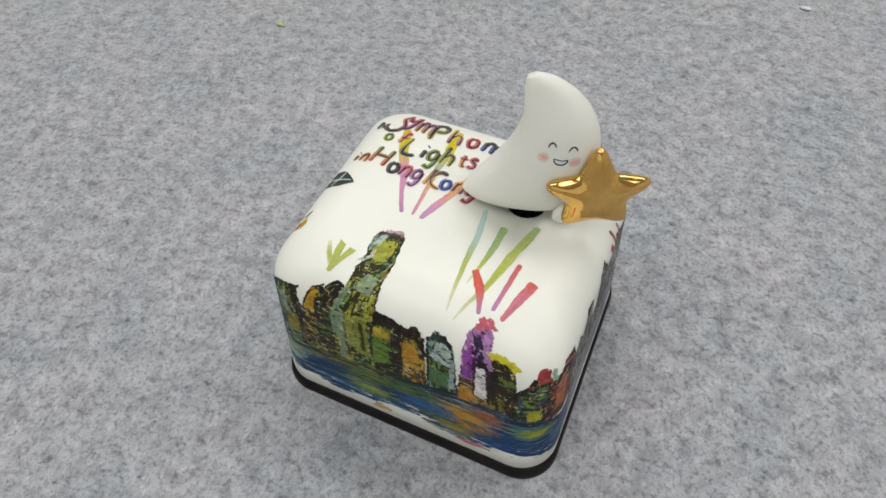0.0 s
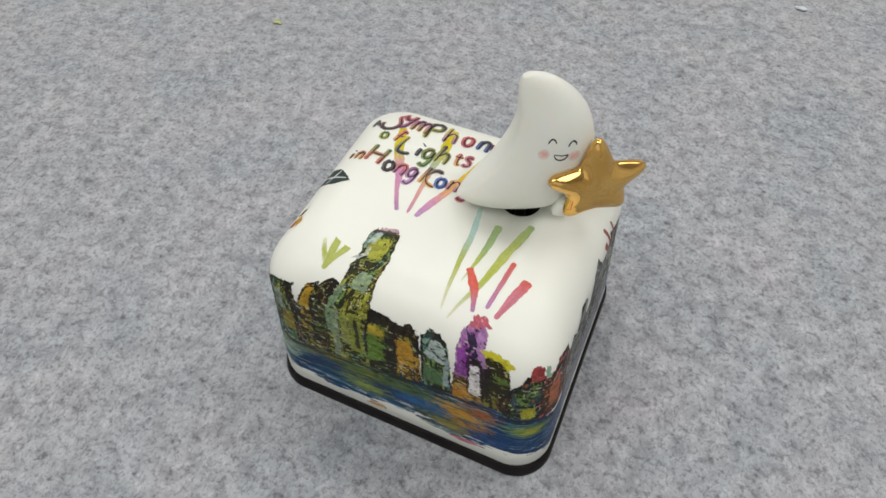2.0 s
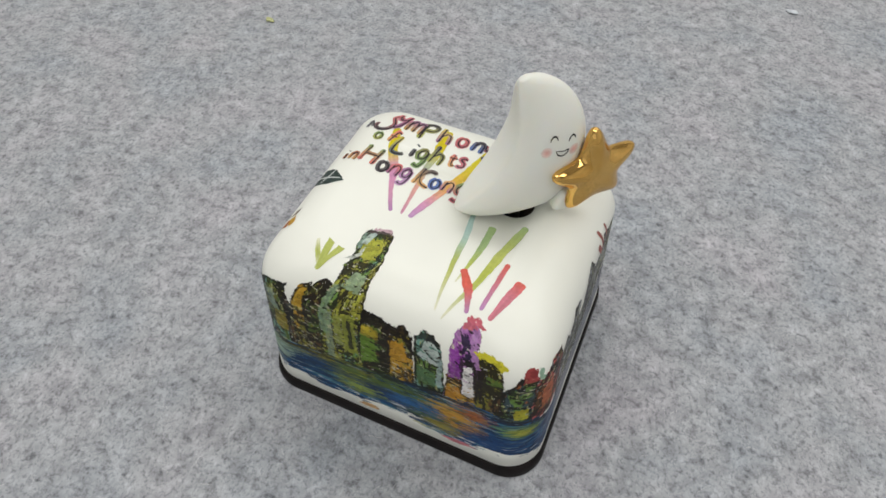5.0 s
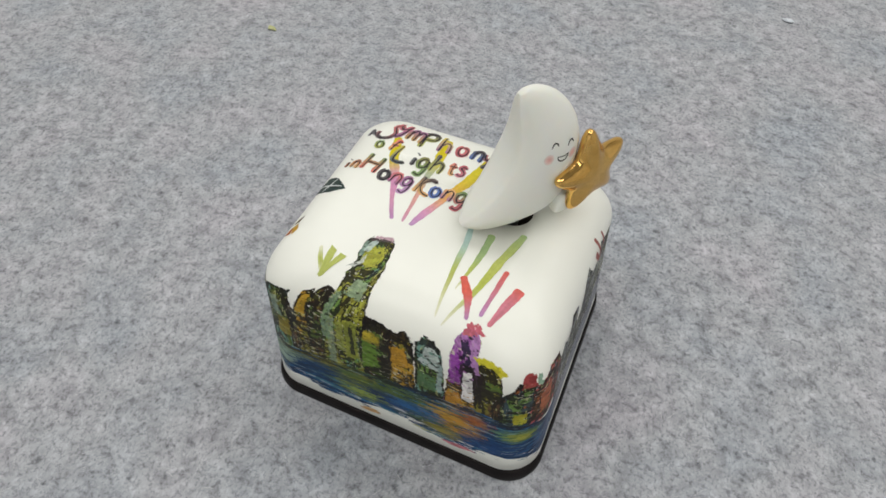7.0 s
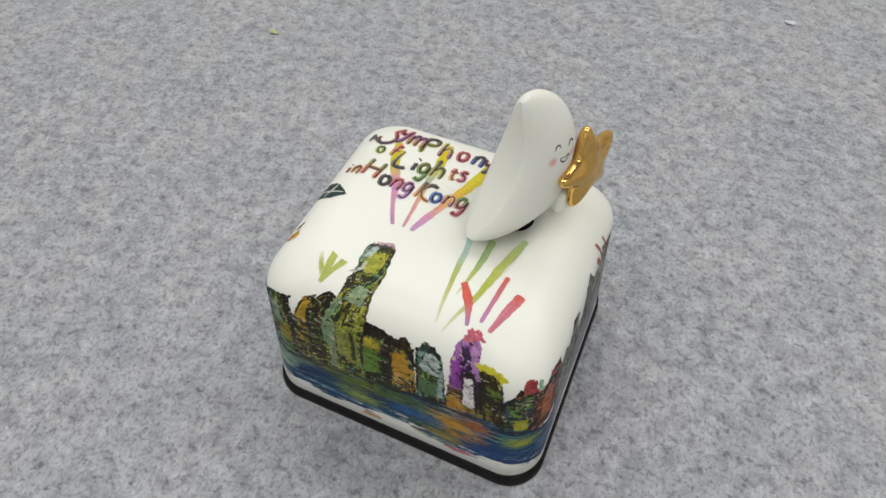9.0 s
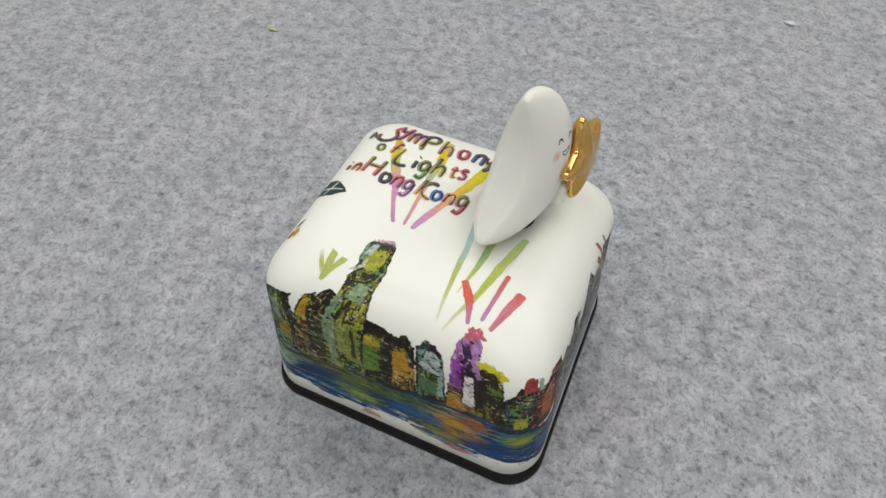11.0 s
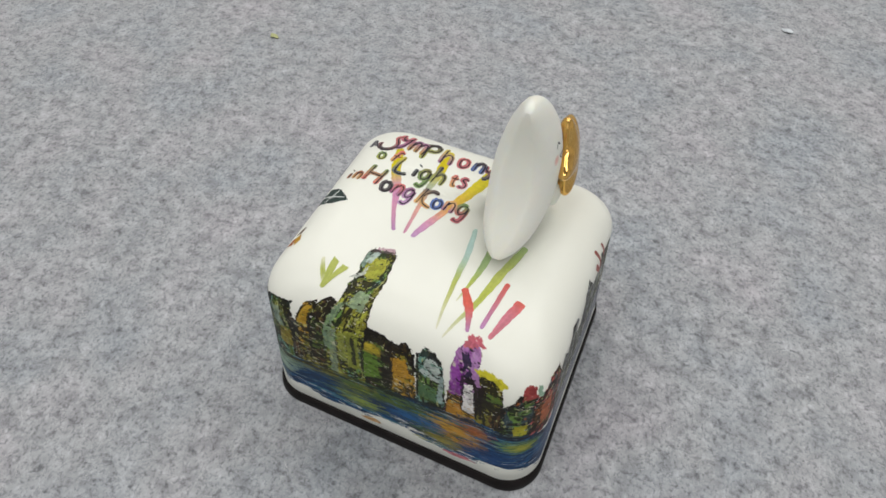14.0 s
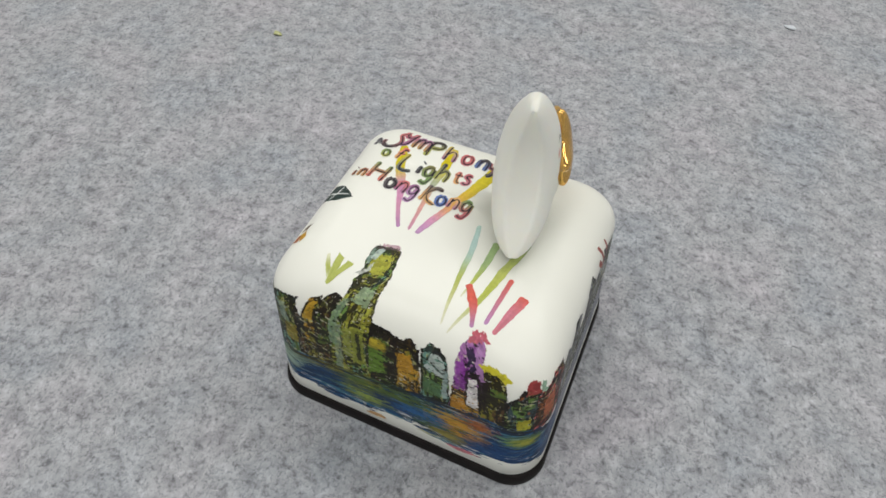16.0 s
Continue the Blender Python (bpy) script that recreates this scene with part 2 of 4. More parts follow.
body = part("body", body_mesh(), WHITE_GLAZE, music_box, "glossy white rounded ceramic body")
cutter = bmesh.new()
bmesh.ops.create_cone(cutter, cap_ends=True, segments=64, radius1=0.0043, radius2=0.0043, depth=0.024)
bmesh.ops.translate(cutter, verts=cutter.verts[:], vec=(*AXIS, H))
cutter_ob = part("cutter", cutter, SOCKET)
cut = body.modifiers.new("hole", "BOOLEAN")
cut.object, cut.operation, cut.solver = cutter_ob, "DIFFERENCE", "EXACT"
pierced = bpy.data.meshes.new_from_object(body.evaluated_get(bpy.context.evaluated_depsgraph_get()))
body.modifiers.clear()
body.data = pierced
bpy.data.objects.remove(cutter_ob)


def socket_mesh():
    rings = []
    for rad, z in ((0.0042, H - 0.0006), (0.0041, H - 0.0006), (0.0040, H - 0.0108), (0.0002, H - 0.0110)):
        rings.append([(AXIS[0] + rad * math.cos(math.tau * k / 48), AXIS[1] + rad * math.sin(math.tau * k / 48), z) for k in range(48)])
    return loft(rings, False)


part("spindle_socket", socket_mesh(), SOCKET, music_box, "dark brown hole for the turning spindle")


def base_mesh():
    rings = []
    for z, grow in ((0.0, 0.0003), (0.0008, 0.0004), (SEAM - 0.0007, 0.0), (SEAM - 0.0001, -0.0007)):
        rings.append([(x, y, z) for x, y in outline(-grow - 0.0004, 18)])
    return loft(rings)


part("base", base_mesh(), BLACK, music_box, "matt black base plate")

# ---------------------------------------------------------------- printed decoration
def lattice(seed, kept={}):
    if seed not in kept:
        kept[seed] = np.random.RandomState(seed).rand(256, 256)
    return kept[seed]


def grain(x, y, seed):
    """Smooth value noise from 0 to 1."""
    g = lattice(seed)
    if x[0, 0] == x[0, -1] and x[-1, 0] == x[-1, -1] and y[0, 0] == y[-1, 0] and y[0, -1] == y[-1, -1]:
        x, y = x[:, 0], y[0]
        xi, yi = np.floor(x).astype(int), np.floor(y).astype(int)
        fx, fy = (x - xi)[:, None], (y - yi)[None]
        fx, fy = fx * fx * (3 - 2 * fx), fy * fy * (3 - 2 * fy)
        rows = g[xi % 256] * (1 - fx) + g[(xi + 1) % 256] * fx
        return rows[:, yi % 256] * (1 - fy) + rows[:, (yi + 1) % 256] * fy
    xi, yi = np.floor(x).astype(int), np.floor(y).astype(int)
    fx, fy = x - xi, y - yi
    fx, fy = fx * fx * (3 - 2 * fx), fy * fy * (3 - 2 * fy)
    a, b = g[xi % 256, yi % 256], g[(xi + 1) % 256, yi % 256]
    c, d = g[xi % 256, (yi + 1) % 256], g[(xi + 1) % 256, (yi + 1) % 256]
    return (a * (1 - fx) + b * fx) * (1 - fy) + (c * (1 - fx) + d * fx) * fy


def rough_grain(x, y, seed):
    return 0.5 * grain(x, y, seed) + 0.3 * grain(2.1 * x, 2.1 * y, seed + 1) + 0.2 * grain(4.3 * x, 4.3 * y, seed + 2)


def within(poly, x, y):
    inside = np.zeros(x.shape, bool)
    for (xa, ya), (xb, yb) in zip(poly, poly[1:] + poly[:1]):
        if ya != yb:
            inside ^= ((ya > y) != (yb > y)) & (x < (xb - xa) * (y - ya) / (yb - ya) + xa)
    return inside


STEP = 0.145
NU, NV = int(128 / STEP), int(59 / STEP)
GU, GV = np.meshgrid(-42 + STEP * (np.arange(NU) + 0.5), 4.6 + STEP * (np.arange(NV) + 0.5), indexing="ij")
PAINT = np.zeros((NU, NV, 3))
COVER = np.zeros((NU, NV), bool)
BLACK_INK = np.array((0.016, 0.014, 0.012))
WAVE_U = GU + 0.7 * (rough_grain(GU * 0.9, GV * 0.9, 11) - 0.5) + 0.35 * (grain(GU * 3, GV * 3, 14) - 0.5)
WAVE_V = GV + 0.9 * (rough_grain(GU * 0.8, GV * 0.8, 21) - 0.5) + 0.4 * (grain(GU * 3, GV * 3, 24) - 0.5)


def lay(mask, colour, opacity=1.0):
    o = np.asarray(opacity)
    o = np.broadcast_to(o, mask.shape)[mask][:, None]
    c = np.broadcast_to(np.asarray(colour), PAINT.shape)[mask]
    PAINT[mask] = PAINT[mask] * (1 - o) + c * o
    COVER[mask] = True


def wash(colours, seed, su, sv):
    """Colours that run into one another in streaks."""
    n = rough_grain(GU * su + seed, GV * sv, seed)
    n = np.clip((n - 0.22) / 0.56, 0, 0.999) * (len(colours) - 1)
    k = n.astype(int)
    f = np.clip((n - k - 0.25) / 0.5, 0, 1)[..., None]
    c = np.array(colours)
    return c[k] * (1 - f) + c[np.minimum(k + 1, len(colours) - 1)] * f


OLIVE, MOSS, LEAF, LIME = (0.21, 0.20, 0.03), (0.085, 0.135, 0.03), (0.15, 0.27, 0.06), (0.40, 0.42, 0.06)
AMBER, RUST, BROWN, TEAL = (0.50, 0.29, 0.035), (0.36, 0.11, 0.03), (0.10, 0.055, 0.025), (0.17, 0.33, 0.27)
PALE, SLATE, VIOLET, MAUVE = (0.42, 0.52, 0.44), (0.05, 0.08, 0.09), (0.22, 0.045, 0.27), (0.42, 0.20, 0.44)
CORAL, GREY = (0.62, 0.14, 0.13), (0.16, 0.16, 0.17)

# outline of each painted house in millimetres on the sheet, its colours, share of black scratches
HOUSES = (
    ([(-46, 22), (-46, 39.5), (-40, 38.5), (-33.5, 40.4), (-30, 42.6), (-26.4, 43.6), (-25, 40), (-24, 36), (-24, 22)], (SLATE, TEAL, MOSS, OLIVE), 0.60, 21),
    ([(-25.6, 22), (-26.0, 42), (-24.4, 39), (-22.5, 38), (-22, 22)], (BROWN, SLATE), 0.55, 22),
    ([(-24, 22), (-23.6, 44.5), (-21.4, 45.8), (-20, 43.5), (-20, 22)], (AMBER, OLIVE, BROWN), 0.42, 23),
    ([(-20.6, 22), (-20.6, 46.2), (-19.6, 47.4), (-16.8, 47.2), (-15, 45), (-15, 22)], (OLIVE, MOSS, BROWN, LIME), 0.50, 24),
    ([(-17, 22), (-16.4, 47.6), (-18.2, 50.6), (-23.8, 56), (-24, 60.2), (-21, 61.4), (-13.8, 62.2), (-12.2, 61.5), (-10.8, 56.5), (-8.6, 51.6), (-7, 46.8), (-6, 43.9), (-5.6, 22)],
     (MOSS, LIME, OLIVE, LEAF, TEAL), 0.50, 25),
    ([(-6.4, 22), (-6.3, 43.4), (-2.2, 43.8), (2.1, 43.0), (2.4, 22)], (LEAF, BROWN, MOSS, OLIVE), 0.50, 26),
    ([(0.2, 22), (0.4, 42.6), (4.1, 44.2), (6.5, 42.2), (6.9, 22)], (BROWN, AMBER, OLIVE), 0.45, 27),
    ([(6.8, 22), (7.0, 43), (9, 44.9), (11.8, 44.6), (13.2, 43.4), (13.7, 38), (14.2, 24)], (SLATE, TEAL, MOSS, LEAF), 0.50, 28),
    ([(13.4, 24), (14.8, 37), (15.4, 43.1), (17.2, 46.6), (19, 48.1), (22.2, 49.6), (25.2, 49.8), (24.8, 48), (22.4, 44.5), (21.8, 25)], (VIOLET, MAUVE, VIOLET), 0.10, 29),
    ([(13.6, 24), (14.4, 35.5), (21.8, 35.5), (22.2, 25)], (RUST, AMBER, BROWN), 0.28, 30),
    ([(20.8, 25), (21.8, 44), (26.4, 44.8), (28.0, 43.6), (27.2, 42.4), (27.3, 25)], (BROWN, OLIVE, RUST), 0.72, 31),
    ([(27, 25), (27, 37.2), (29.4, 39.8), (30.7, 41.6), (35, 40.5), (36, 25)], (MOSS, LEAF, SLATE, RUST), 0.40, 32),
    ([(33.4, 25), (33.4, 40), (36.2, 40.4), (38, 42.3), (42.5, 41.5), (44, 38), (44, 24)], (RUST, BROWN, CORAL, GREY), 0.42, 33),
    ([(43, 22), (43, 37), (47, 39.5), (50, 36), (53, 41), (57, 40), (58, 33), (62, 33), (63, 40), (67, 42), (70, 37), (75, 36), (77, 41), (82, 39), (86, 38), (86, 22)],
     ((0.30, 0.31, 0.33), GREY, (0.22, 0.24, 0.2), (0.4, 0.42, 0.45), GREY), 0.30, 34),
)
for shape, colours, share, seed in HOUSES:
    mask = within(shape, WAVE_U, WAVE_V)
    lay(mask, wash(colours, seed, 0.34, 0.20))
    dashes = rough_grain(GU * 0.5 + seed, GV * 1.5, seed + 40)
    posts = rough_grain(GU * 1.5, GV * 0.36 + seed, seed + 60)
    scratch = (dashes > 0.615 - 0.30 * share) & (rough_grain(GU * 0.25, GV * 0.25, seed + 80) > 0.36) | (posts > 0.73 - 0.30 * share)
    lay(mask & scratch, BLACK_INK, 0.92)
    core = within(shape, WAVE_U + 0.55, WAVE_V) & within(shape, WAVE_U - 0.55, WAVE_V) & within(shape, WAVE_U, WAVE_V + 0.6)
    lay(mask & ~core & (rough_grain(GU * 1.1, GV * 1.1, seed + 90) > 0.42) & (seed != 29), BLACK_INK, 0.9)

# scraped pale marks that let the glaze show between the scratches
TOWN = COVER.copy()
scrape = rough_grain(GU * 0.55, (GV + 0.12 * GU) * 2.3, 301) > 0.735
lay(TOWN & scrape & (grain(GU * 0.12, GV * 0.12, 305) > 0.38), (0.62, 0.60, 0.42), 0.75)
lay(TOWN & (rough_grain(GU * 1.4, GV * 0.6, 311) > 0.745), (0.50, 0.52, 0.22), 0.7)
lay(TOWN & (rough_grain(GU * 0.8, GV * 2.6, 321) > 0.80), (0.78, 0.77, 0.72), 0.9)

# single strokes that stand out on the houses: outline, colour, opacity
PATCHES = (
    ([(-21.6, 55), (-20.6, 58.9), (-15.6, 59.6), (-13.2, 58.6), (-13.6, 54.6), (-17, 53.6)], (0.45, 0.46, 0.06), 0.85),
    ([(-22.6, 60.3), (-20.6, 61.9), (-14, 62.8), (-12.8, 61.6), (-18, 60.6)], (0.72, 0.50, 0.56), 0.75),
    ([(-10.6, 28), (-10.6, 41.4), (-7.6, 42.4), (-7.2, 29)], (0.28, 0.32, 0.05), 0.75),
    ([(-9.4, 30), (-9.4, 40), (-8.4, 40.5), (-8.2, 30)], (0.02, 0.018, 0.015), 0.9),
    ([(-6.4, 27), (-6.2, 38), (-2.6, 38.6), (-2.4, 29)], (0.14, 0.26, 0.035), 0.85),
    ([(-6.0, 37.5), (-5.6, 41.2), (-1.4, 40.6), (-2, 37.6)], (0.34, 0.26, 0.03), 0.75),
    ([(1.2, 33), (1.4, 39.6), (4.6, 40.2), (5.4, 33.4)], (0.56, 0.30, 0.03), 0.9),
    ([(-23.4, 38.5), (-23, 43.6), (-21.4, 44.4), (-20.8, 38.6)], (0.55, 0.33, 0.03), 0.8),
    ([(-15.4, 22), (-15.2, 41), (-13.4, 41), (-13.4, 23)], (0.30, 0.40, 0.28), 0.55),
    ([(8.6, 40.6), (9.4, 43.2), (11.6, 43.4), (12.8, 41), (12.6, 38.6), (10, 40)], (0.55, 0.64, 0.60), 0.8),
    ([(12.0, 29), (12.4, 40), (13.4, 40), (13.4, 29)], (0.40, 0.52, 0.50), 0.7),
    ([(-16.6, 33), (-16.2, 47), (-14.6, 47.6), (-14.8, 33)], (0.26, 0.38, 0.24), 0.6),
    ([(-24, 56.4), (-23.6, 60), (-21.8, 60.4), (-21.6, 56)], (0.30, 0.44, 0.36), 0.7),
    ([(-6.2, 41.2), (-6.4, 44.4), (-2.2, 44.2), (2.0, 43.2), (4.1, 44.4), (6.6, 42.6), (7.0, 37.5), (6.0, 37.5), (5.5, 40.4), (3.6, 41.8), (1.4, 40.4), (-1.6, 41.6)], (0.018, 0.014, 0.012), 0.92),
    ([(-1.8, 28.5), (-1.6, 40.5), (0.9, 40.5), (1.0, 28.5)], (0.020, 0.016, 0.012), 0.85),
    ([(-5.8, 38.4), (-5.6, 40.6), (-2.2, 40.2), (-2.2, 38.6)], (0.55, 0.44, 0.04), 0.9),
    ([(-13.0, 30), (-12.8, 40.5), (-10.8, 40.8), (-10.8, 30)], (0.26, 0.30, 0.06), 0.7),
    ([(-30, 33), (-31, 39), (-28.4, 40.6), (-27.6, 34)], (0.30, 0.42, 0.36), 0.55),
    ([(-29, 27), (-29, 33), (-25.6, 34), (-25.6, 27)], (0.36, 0.28, 0.04), 0.6),
    ([(15.0, 35), (15.6, 42), (17.4, 45.6), (18.4, 37)], (0.28, 0.05, 0.36), 0.8),
    ([(20.6, 41), (20.8, 46.5), (23.6, 48), (22.4, 44), (22.2, 41)], (0.45, 0.24, 0.50), 0.8),
    ([(18.0, 35), (18.8, 46.8), (20.8, 47.4), (20.4, 35)], (0.025, 0.02, 0.05), 0.95),
    ([(19.4, 48.0), (22.2, 50.3), (26.2, 50.8), (26.4, 49.2), (22.4, 48.4)], (0.60, 0.14, 0.18), 0.9),
    ([(21.4, 44.6), (24.6, 45.4), (27.6, 44.6), (29.0, 43.0), (27.4, 42.7), (25.6, 43.7), (22.6, 43.5)], (0.60, 0.55, 0.04), 0.95),
    ([(23.4, 38.2), (23.8, 40.4), (27.0, 40.2), (27.0, 38.4)], (0.12, 0.20, 0.04), 0.8),
    ([(17.5, 29.6), (17.7, 42.4), (21.2, 42.6), (21.5, 29.2)], (0.02, 0.016, 0.014), 0.9),
    ([(20.4, 30), (20.6, 40.8), (22.8, 41.4), (22.6, 30)], (0.022, 0.016, 0.014), 0.9),
    ([(18.1, 30.4), (18.3, 40.6), (20.4, 40.8), (20.9, 29.8)], (0.80, 0.78, 0.76), 1.0),
    ([(-22.8, 59.4), (-22.4, 61.2), (-14.2, 61.8), (-13.0, 60.4), (-16, 59.9)], (0.018, 0.016, 0.016), 0.85),
    ([(-22.4, 57.2), (-21.6, 60.4), (-18.6, 60.8), (-19.8, 57.4)], (0.50, 0.62, 0.58), 0.8),
    ([(-22.0, 52.6), (-21.0, 55.8), (-19.6, 56.6), (-19.8, 52.8)], (0.66, 0.70, 0.64), 0.8),
    ([(-14.4, 47.2), (-14.0, 51.0), (-9.8, 50.4), (-9.0, 46.6)], (0.34, 0.46, 0.28), 0.75),
    ([(7.4, 42.4), (9.0, 44.4), (11.8, 44.2), (13.0, 42.6), (10.4, 43.2)], (0.02, 0.022, 0.024), 0.9),
    ([(7.6, 38.6), (8.4, 40.2), (12.4, 38.2), (12.2, 36.8)], (0.60, 0.68, 0.66), 0.75),
    ([(7.4, 29.0), (7.6, 34.5), (11.6, 34.0), (12.0, 28.6)], (0.10, 0.20, 0.09), 0.8),
    ([(14.4, 25), (14.2, 31), (17.6, 32), (18.6, 25.6)], (0.55, 0.26, 0.03), 0.7),
    ([(31.0, 40.0), (31.2, 41.8), (32.2, 43.3), (33.4, 43.4), (34.2, 42.0), (34.3, 40.2)], (0.45, 0.08, 0.08), 0.7),
    ([(34.4, 40.2), (34.6, 42.4), (35.6, 42), (35.6, 39.8)], (0.40, 0.60, 0.45), 0.9),
    ([(35.6, 28), (35.4, 36), (38.4, 37.6), (39.4, 29)], (0.55, 0.17, 0.08), 0.7),
    ([(29.6, 26.5), (29.8, 30.4), (32.6, 30.8), (32.4, 26.8)], (0.48, 0.44, 0.03), 0.85),
)
for shape, colour, opacity in PATCHES:
    mask = within(shape, WAVE_U + 0.3 * (grain(GU * 2, GV * 2, 5) - 0.5), WAVE_V)
    gaps = rough_grain(GU * 0.9, GV * 1.6, 7) > 0.30
    lay(mask & gaps, colour, opacity)

# harbour water in streaks
FLOW = rough_grain(GU * 0.16, (GV - 0.05 * GU) * 1.35, 51)
FINE = rough_grain(GU * 0.34, (GV - 0.05 * GU) * 2.6, 57)
shore = np.interp(GU[:, 0], (-42, -24.4, -15.9, -8.3, -1, 7.4, 12.8, 20.8, 29.4, 35, 42, 86), (22.5, 22.6, 23.4, 24.3, 24.8, 26.4, 26.8, 27.8, 26.2, 25.2, 22, 21))[:, None]
quay = np.interp(GU[:, 0], (-42, -29, -23.5, -17.4, -11, -1.8, 5.5, 12.6, 21, 26.4, 31.4, 36, 40, 86), (11, 9.2, 9.8, 7.9, 8.6, 11.2, 11.4, 8.4, 9.4, 10.9, 10.4, 9, 8.4, 8))[:, None]
water = (GV < shore + 2.0 * (FINE - 0.5)) & (GV > quay + 4.5 * (FLOW - 0.5) + 3.0 * (FINE - 0.5))
NAVY, BLUE, SEA = (0.010, 0.026, 0.07), (0.022, 0.10, 0.24), (0.08, 0.22, 0.26)
lay(water, wash((NAVY, BLUE, NAVY, BLUE, SEA), 61, 0.10, 1.0))


def glints(u, v, ru, rv, colour, limit, seed):
    near = np.exp(-((GU - u) / ru) ** 2 - ((GV - v) / rv) ** 2)
    streak = rough_grain(GU * 0.17, (GV - 0.05 * GU) * 2.4, seed)
    lay(water & (near > 0.12) & (streak > 0.30 + 0.6 * limit - 0.30 * near), colour, np.clip(0.35 + 0.6 * near, 0, 0.9))


for u, v, ru, rv, colour, limit, seed in ((-8, 20, 9, 6, MOSS, 0.45, 71), (-9, 17, 6, 4, (0.22, 0.27, 0.04), 0.62, 72), (-28, 20, 7, 4, (0.22, 0.32, 0.24), 0.55, 73), (2, 21, 14, 4, MOSS, 0.58, 74),
                                         (16, 20, 6, 6, AMBER, 0.52, 75), (17.5, 17, 5, 4, (0.58, 0.28, 0.04), 0.62, 76), (21, 23, 4, 2.5, RUST, 0.5, 77), (10, 15, 8, 3, MOSS, 0.58, 78),
                                         (31, 21, 4.5, 2.2, LEAF, 0.5, 79), (32, 20.5, 3, 1.4, (0.36, 0.36, 0.05), 0.55, 80), (-20, 22, 12, 2.5, OLIVE, 0.6, 81), (41, 17, 4, 8, (0.10, 0.12, 0.20), 0.4, 82)):
    glints(u, v, ru, rv, colour, limit, seed)
lay(water & (GU > 43.5), wash(((0.20, 0.21, 0.25), (0.34, 0.34, 0.38), (0.16, 0.17, 0.19)), 63, 0.12, 0.9), np.clip((GU - 43.5) / 4, 0, 0.95))
lay(water & (np.abs(GV - shore) < 1.9) & (rough_grain(GU * 0.4, GV * 1.8, 91) > 0.46), BLACK_INK, 0.8)
lay(water & (FINE > 0.66) & (GV < quay + 3.2), (0.72, 0.73, 0.74), 0.8)
lay(water & (rough_grain(GU * 0.2, GV * 2.4, 95) > 0.70), NAVY, 0.9)
lay(water & (rough_grain(GU * 0.13, (GV - 0.05 * GU) * 2.7, 331) > 0.73), (0.30, 0.44, 0.47), 0.6)
for u, v, ru, rv, colour, limit, seed in ((-2, 16, 7, 2.6, (0.012, 0.03, 0.10), 0.40, 341), (6, 17, 6, 2.2, (0.03, 0.12, 0.30), 0.48, 342), (-20, 17, 7, 3, (0.014, 0.04, 0.10), 0.42, 343), (26, 15, 6, 3, (0.012, 0.05, 0.16), 0.42, 344),
                                         (-7, 14.5, 4.5, 2.2, (0.26, 0.34, 0.07), 0.50, 345), (-31, 16, 4, 3.5, (0.34, 0.46, 0.36), 0.48, 346), (22, 12.5, 7, 1.6, (0.02, 0.07, 0.2), 0.42, 347), (13, 12, 4, 2.0, (0.30, 0.26, 0.05), 0.52, 348)):
    glints(u, v, ru, rv, colour, limit, seed)
WATER = water.copy()
WATER[COVER & (GV < 21)] = True
for u, v, ru, rv, colour, seed in ((-5.6, 7.2, 3.4, 0.9, (0.62, 0.40, 0.20), 96), (17.5, 8.0, 4.2, 1.0, (0.62, 0.22, 0.25), 97), (10, 9.6, 4, 0.9, (0.45, 0.46, 0.28), 98)):
    blot = (((GU - u) / ru) ** 2 + ((GV - v - 0.06 * (GU - u)) / rv) ** 2 + 1.6 * (rough_grain(GU * 0.5, GV * 2.2, seed) - 0.5)) < 0.8
    blot &= ~COVER
    lay(blot, colour)
    WATER |= blot


def print_sheet(name, mask, label):
    """The painted cells as a thin glazed layer that lies on the body."""
    number = -np.ones((NU + 1, NV + 1), int)
    cu, cv = np.nonzero(mask)
    for a in (0, 1):
        for b in (0, 1):
            number[cu + a, cv + b] = 0
    vu, vv = np.nonzero(number == 0)
    number[vu, vv] = np.arange(len(vu))
    verts = [sheet((-42 + STEP * i) / 1000, (4.6 + STEP * j) / 1000, 0.00004) for i, j in zip(vu.tolist(), vv.tolist())]
    faces = np.stack([number[cu, cv], number[cu + 1, cv], number[cu + 1, cv + 1], number[cu, cv + 1]], 1).tolist()
    me = bpy.data.meshes.new(name)
    me.from_pydata(verts, [], faces)
    me.polygons.foreach_set("use_smooth", [True] * len(me.polygons))
    layer = me.attributes.new("ink", "FLOAT_COLOR", "CORNER")
    rgba = np.ones((len(cu), 4, 4))
    rgba[..., :3] = PAINT[cu, cv][:, None, :]
    layer.data.foreach_set("color", rgba.ravel().astype(np.float32))
    me.materials.append(INK)
    ob = new(name, me)
    ob.parent = body
    return tagged(ob, label)


# brush strokes of the fireworks: way on the plan (mm), widths, colours from end to end
def spline(points, n):
    out = []
    for k in range(len(points) - 1):
        a, b, c, d = (points[min(max(k + o, 0), len(points) - 1)] for o in (-1, 0, 1, 2))
        for s in range(n):
            t = s / n
            out.append(tuple(0.5 * (2 * q + (r - p) * t + (2 * p - 5 * q + 4 * r - u) * t * t + (3 * q - p - 3 * r + u) * t ** 3) for p, q, r, u in zip(a, b, c, d)))
    out.append(points[-1])
    return out


def on_top(x, y, lift):
    return Vector((x / 1000, y / 1000, top_height(x / 1000, y / 1000) + lift))


def on_sheet(u, v, lift):
    return sheet(u / 1000, v / 1000, lift)


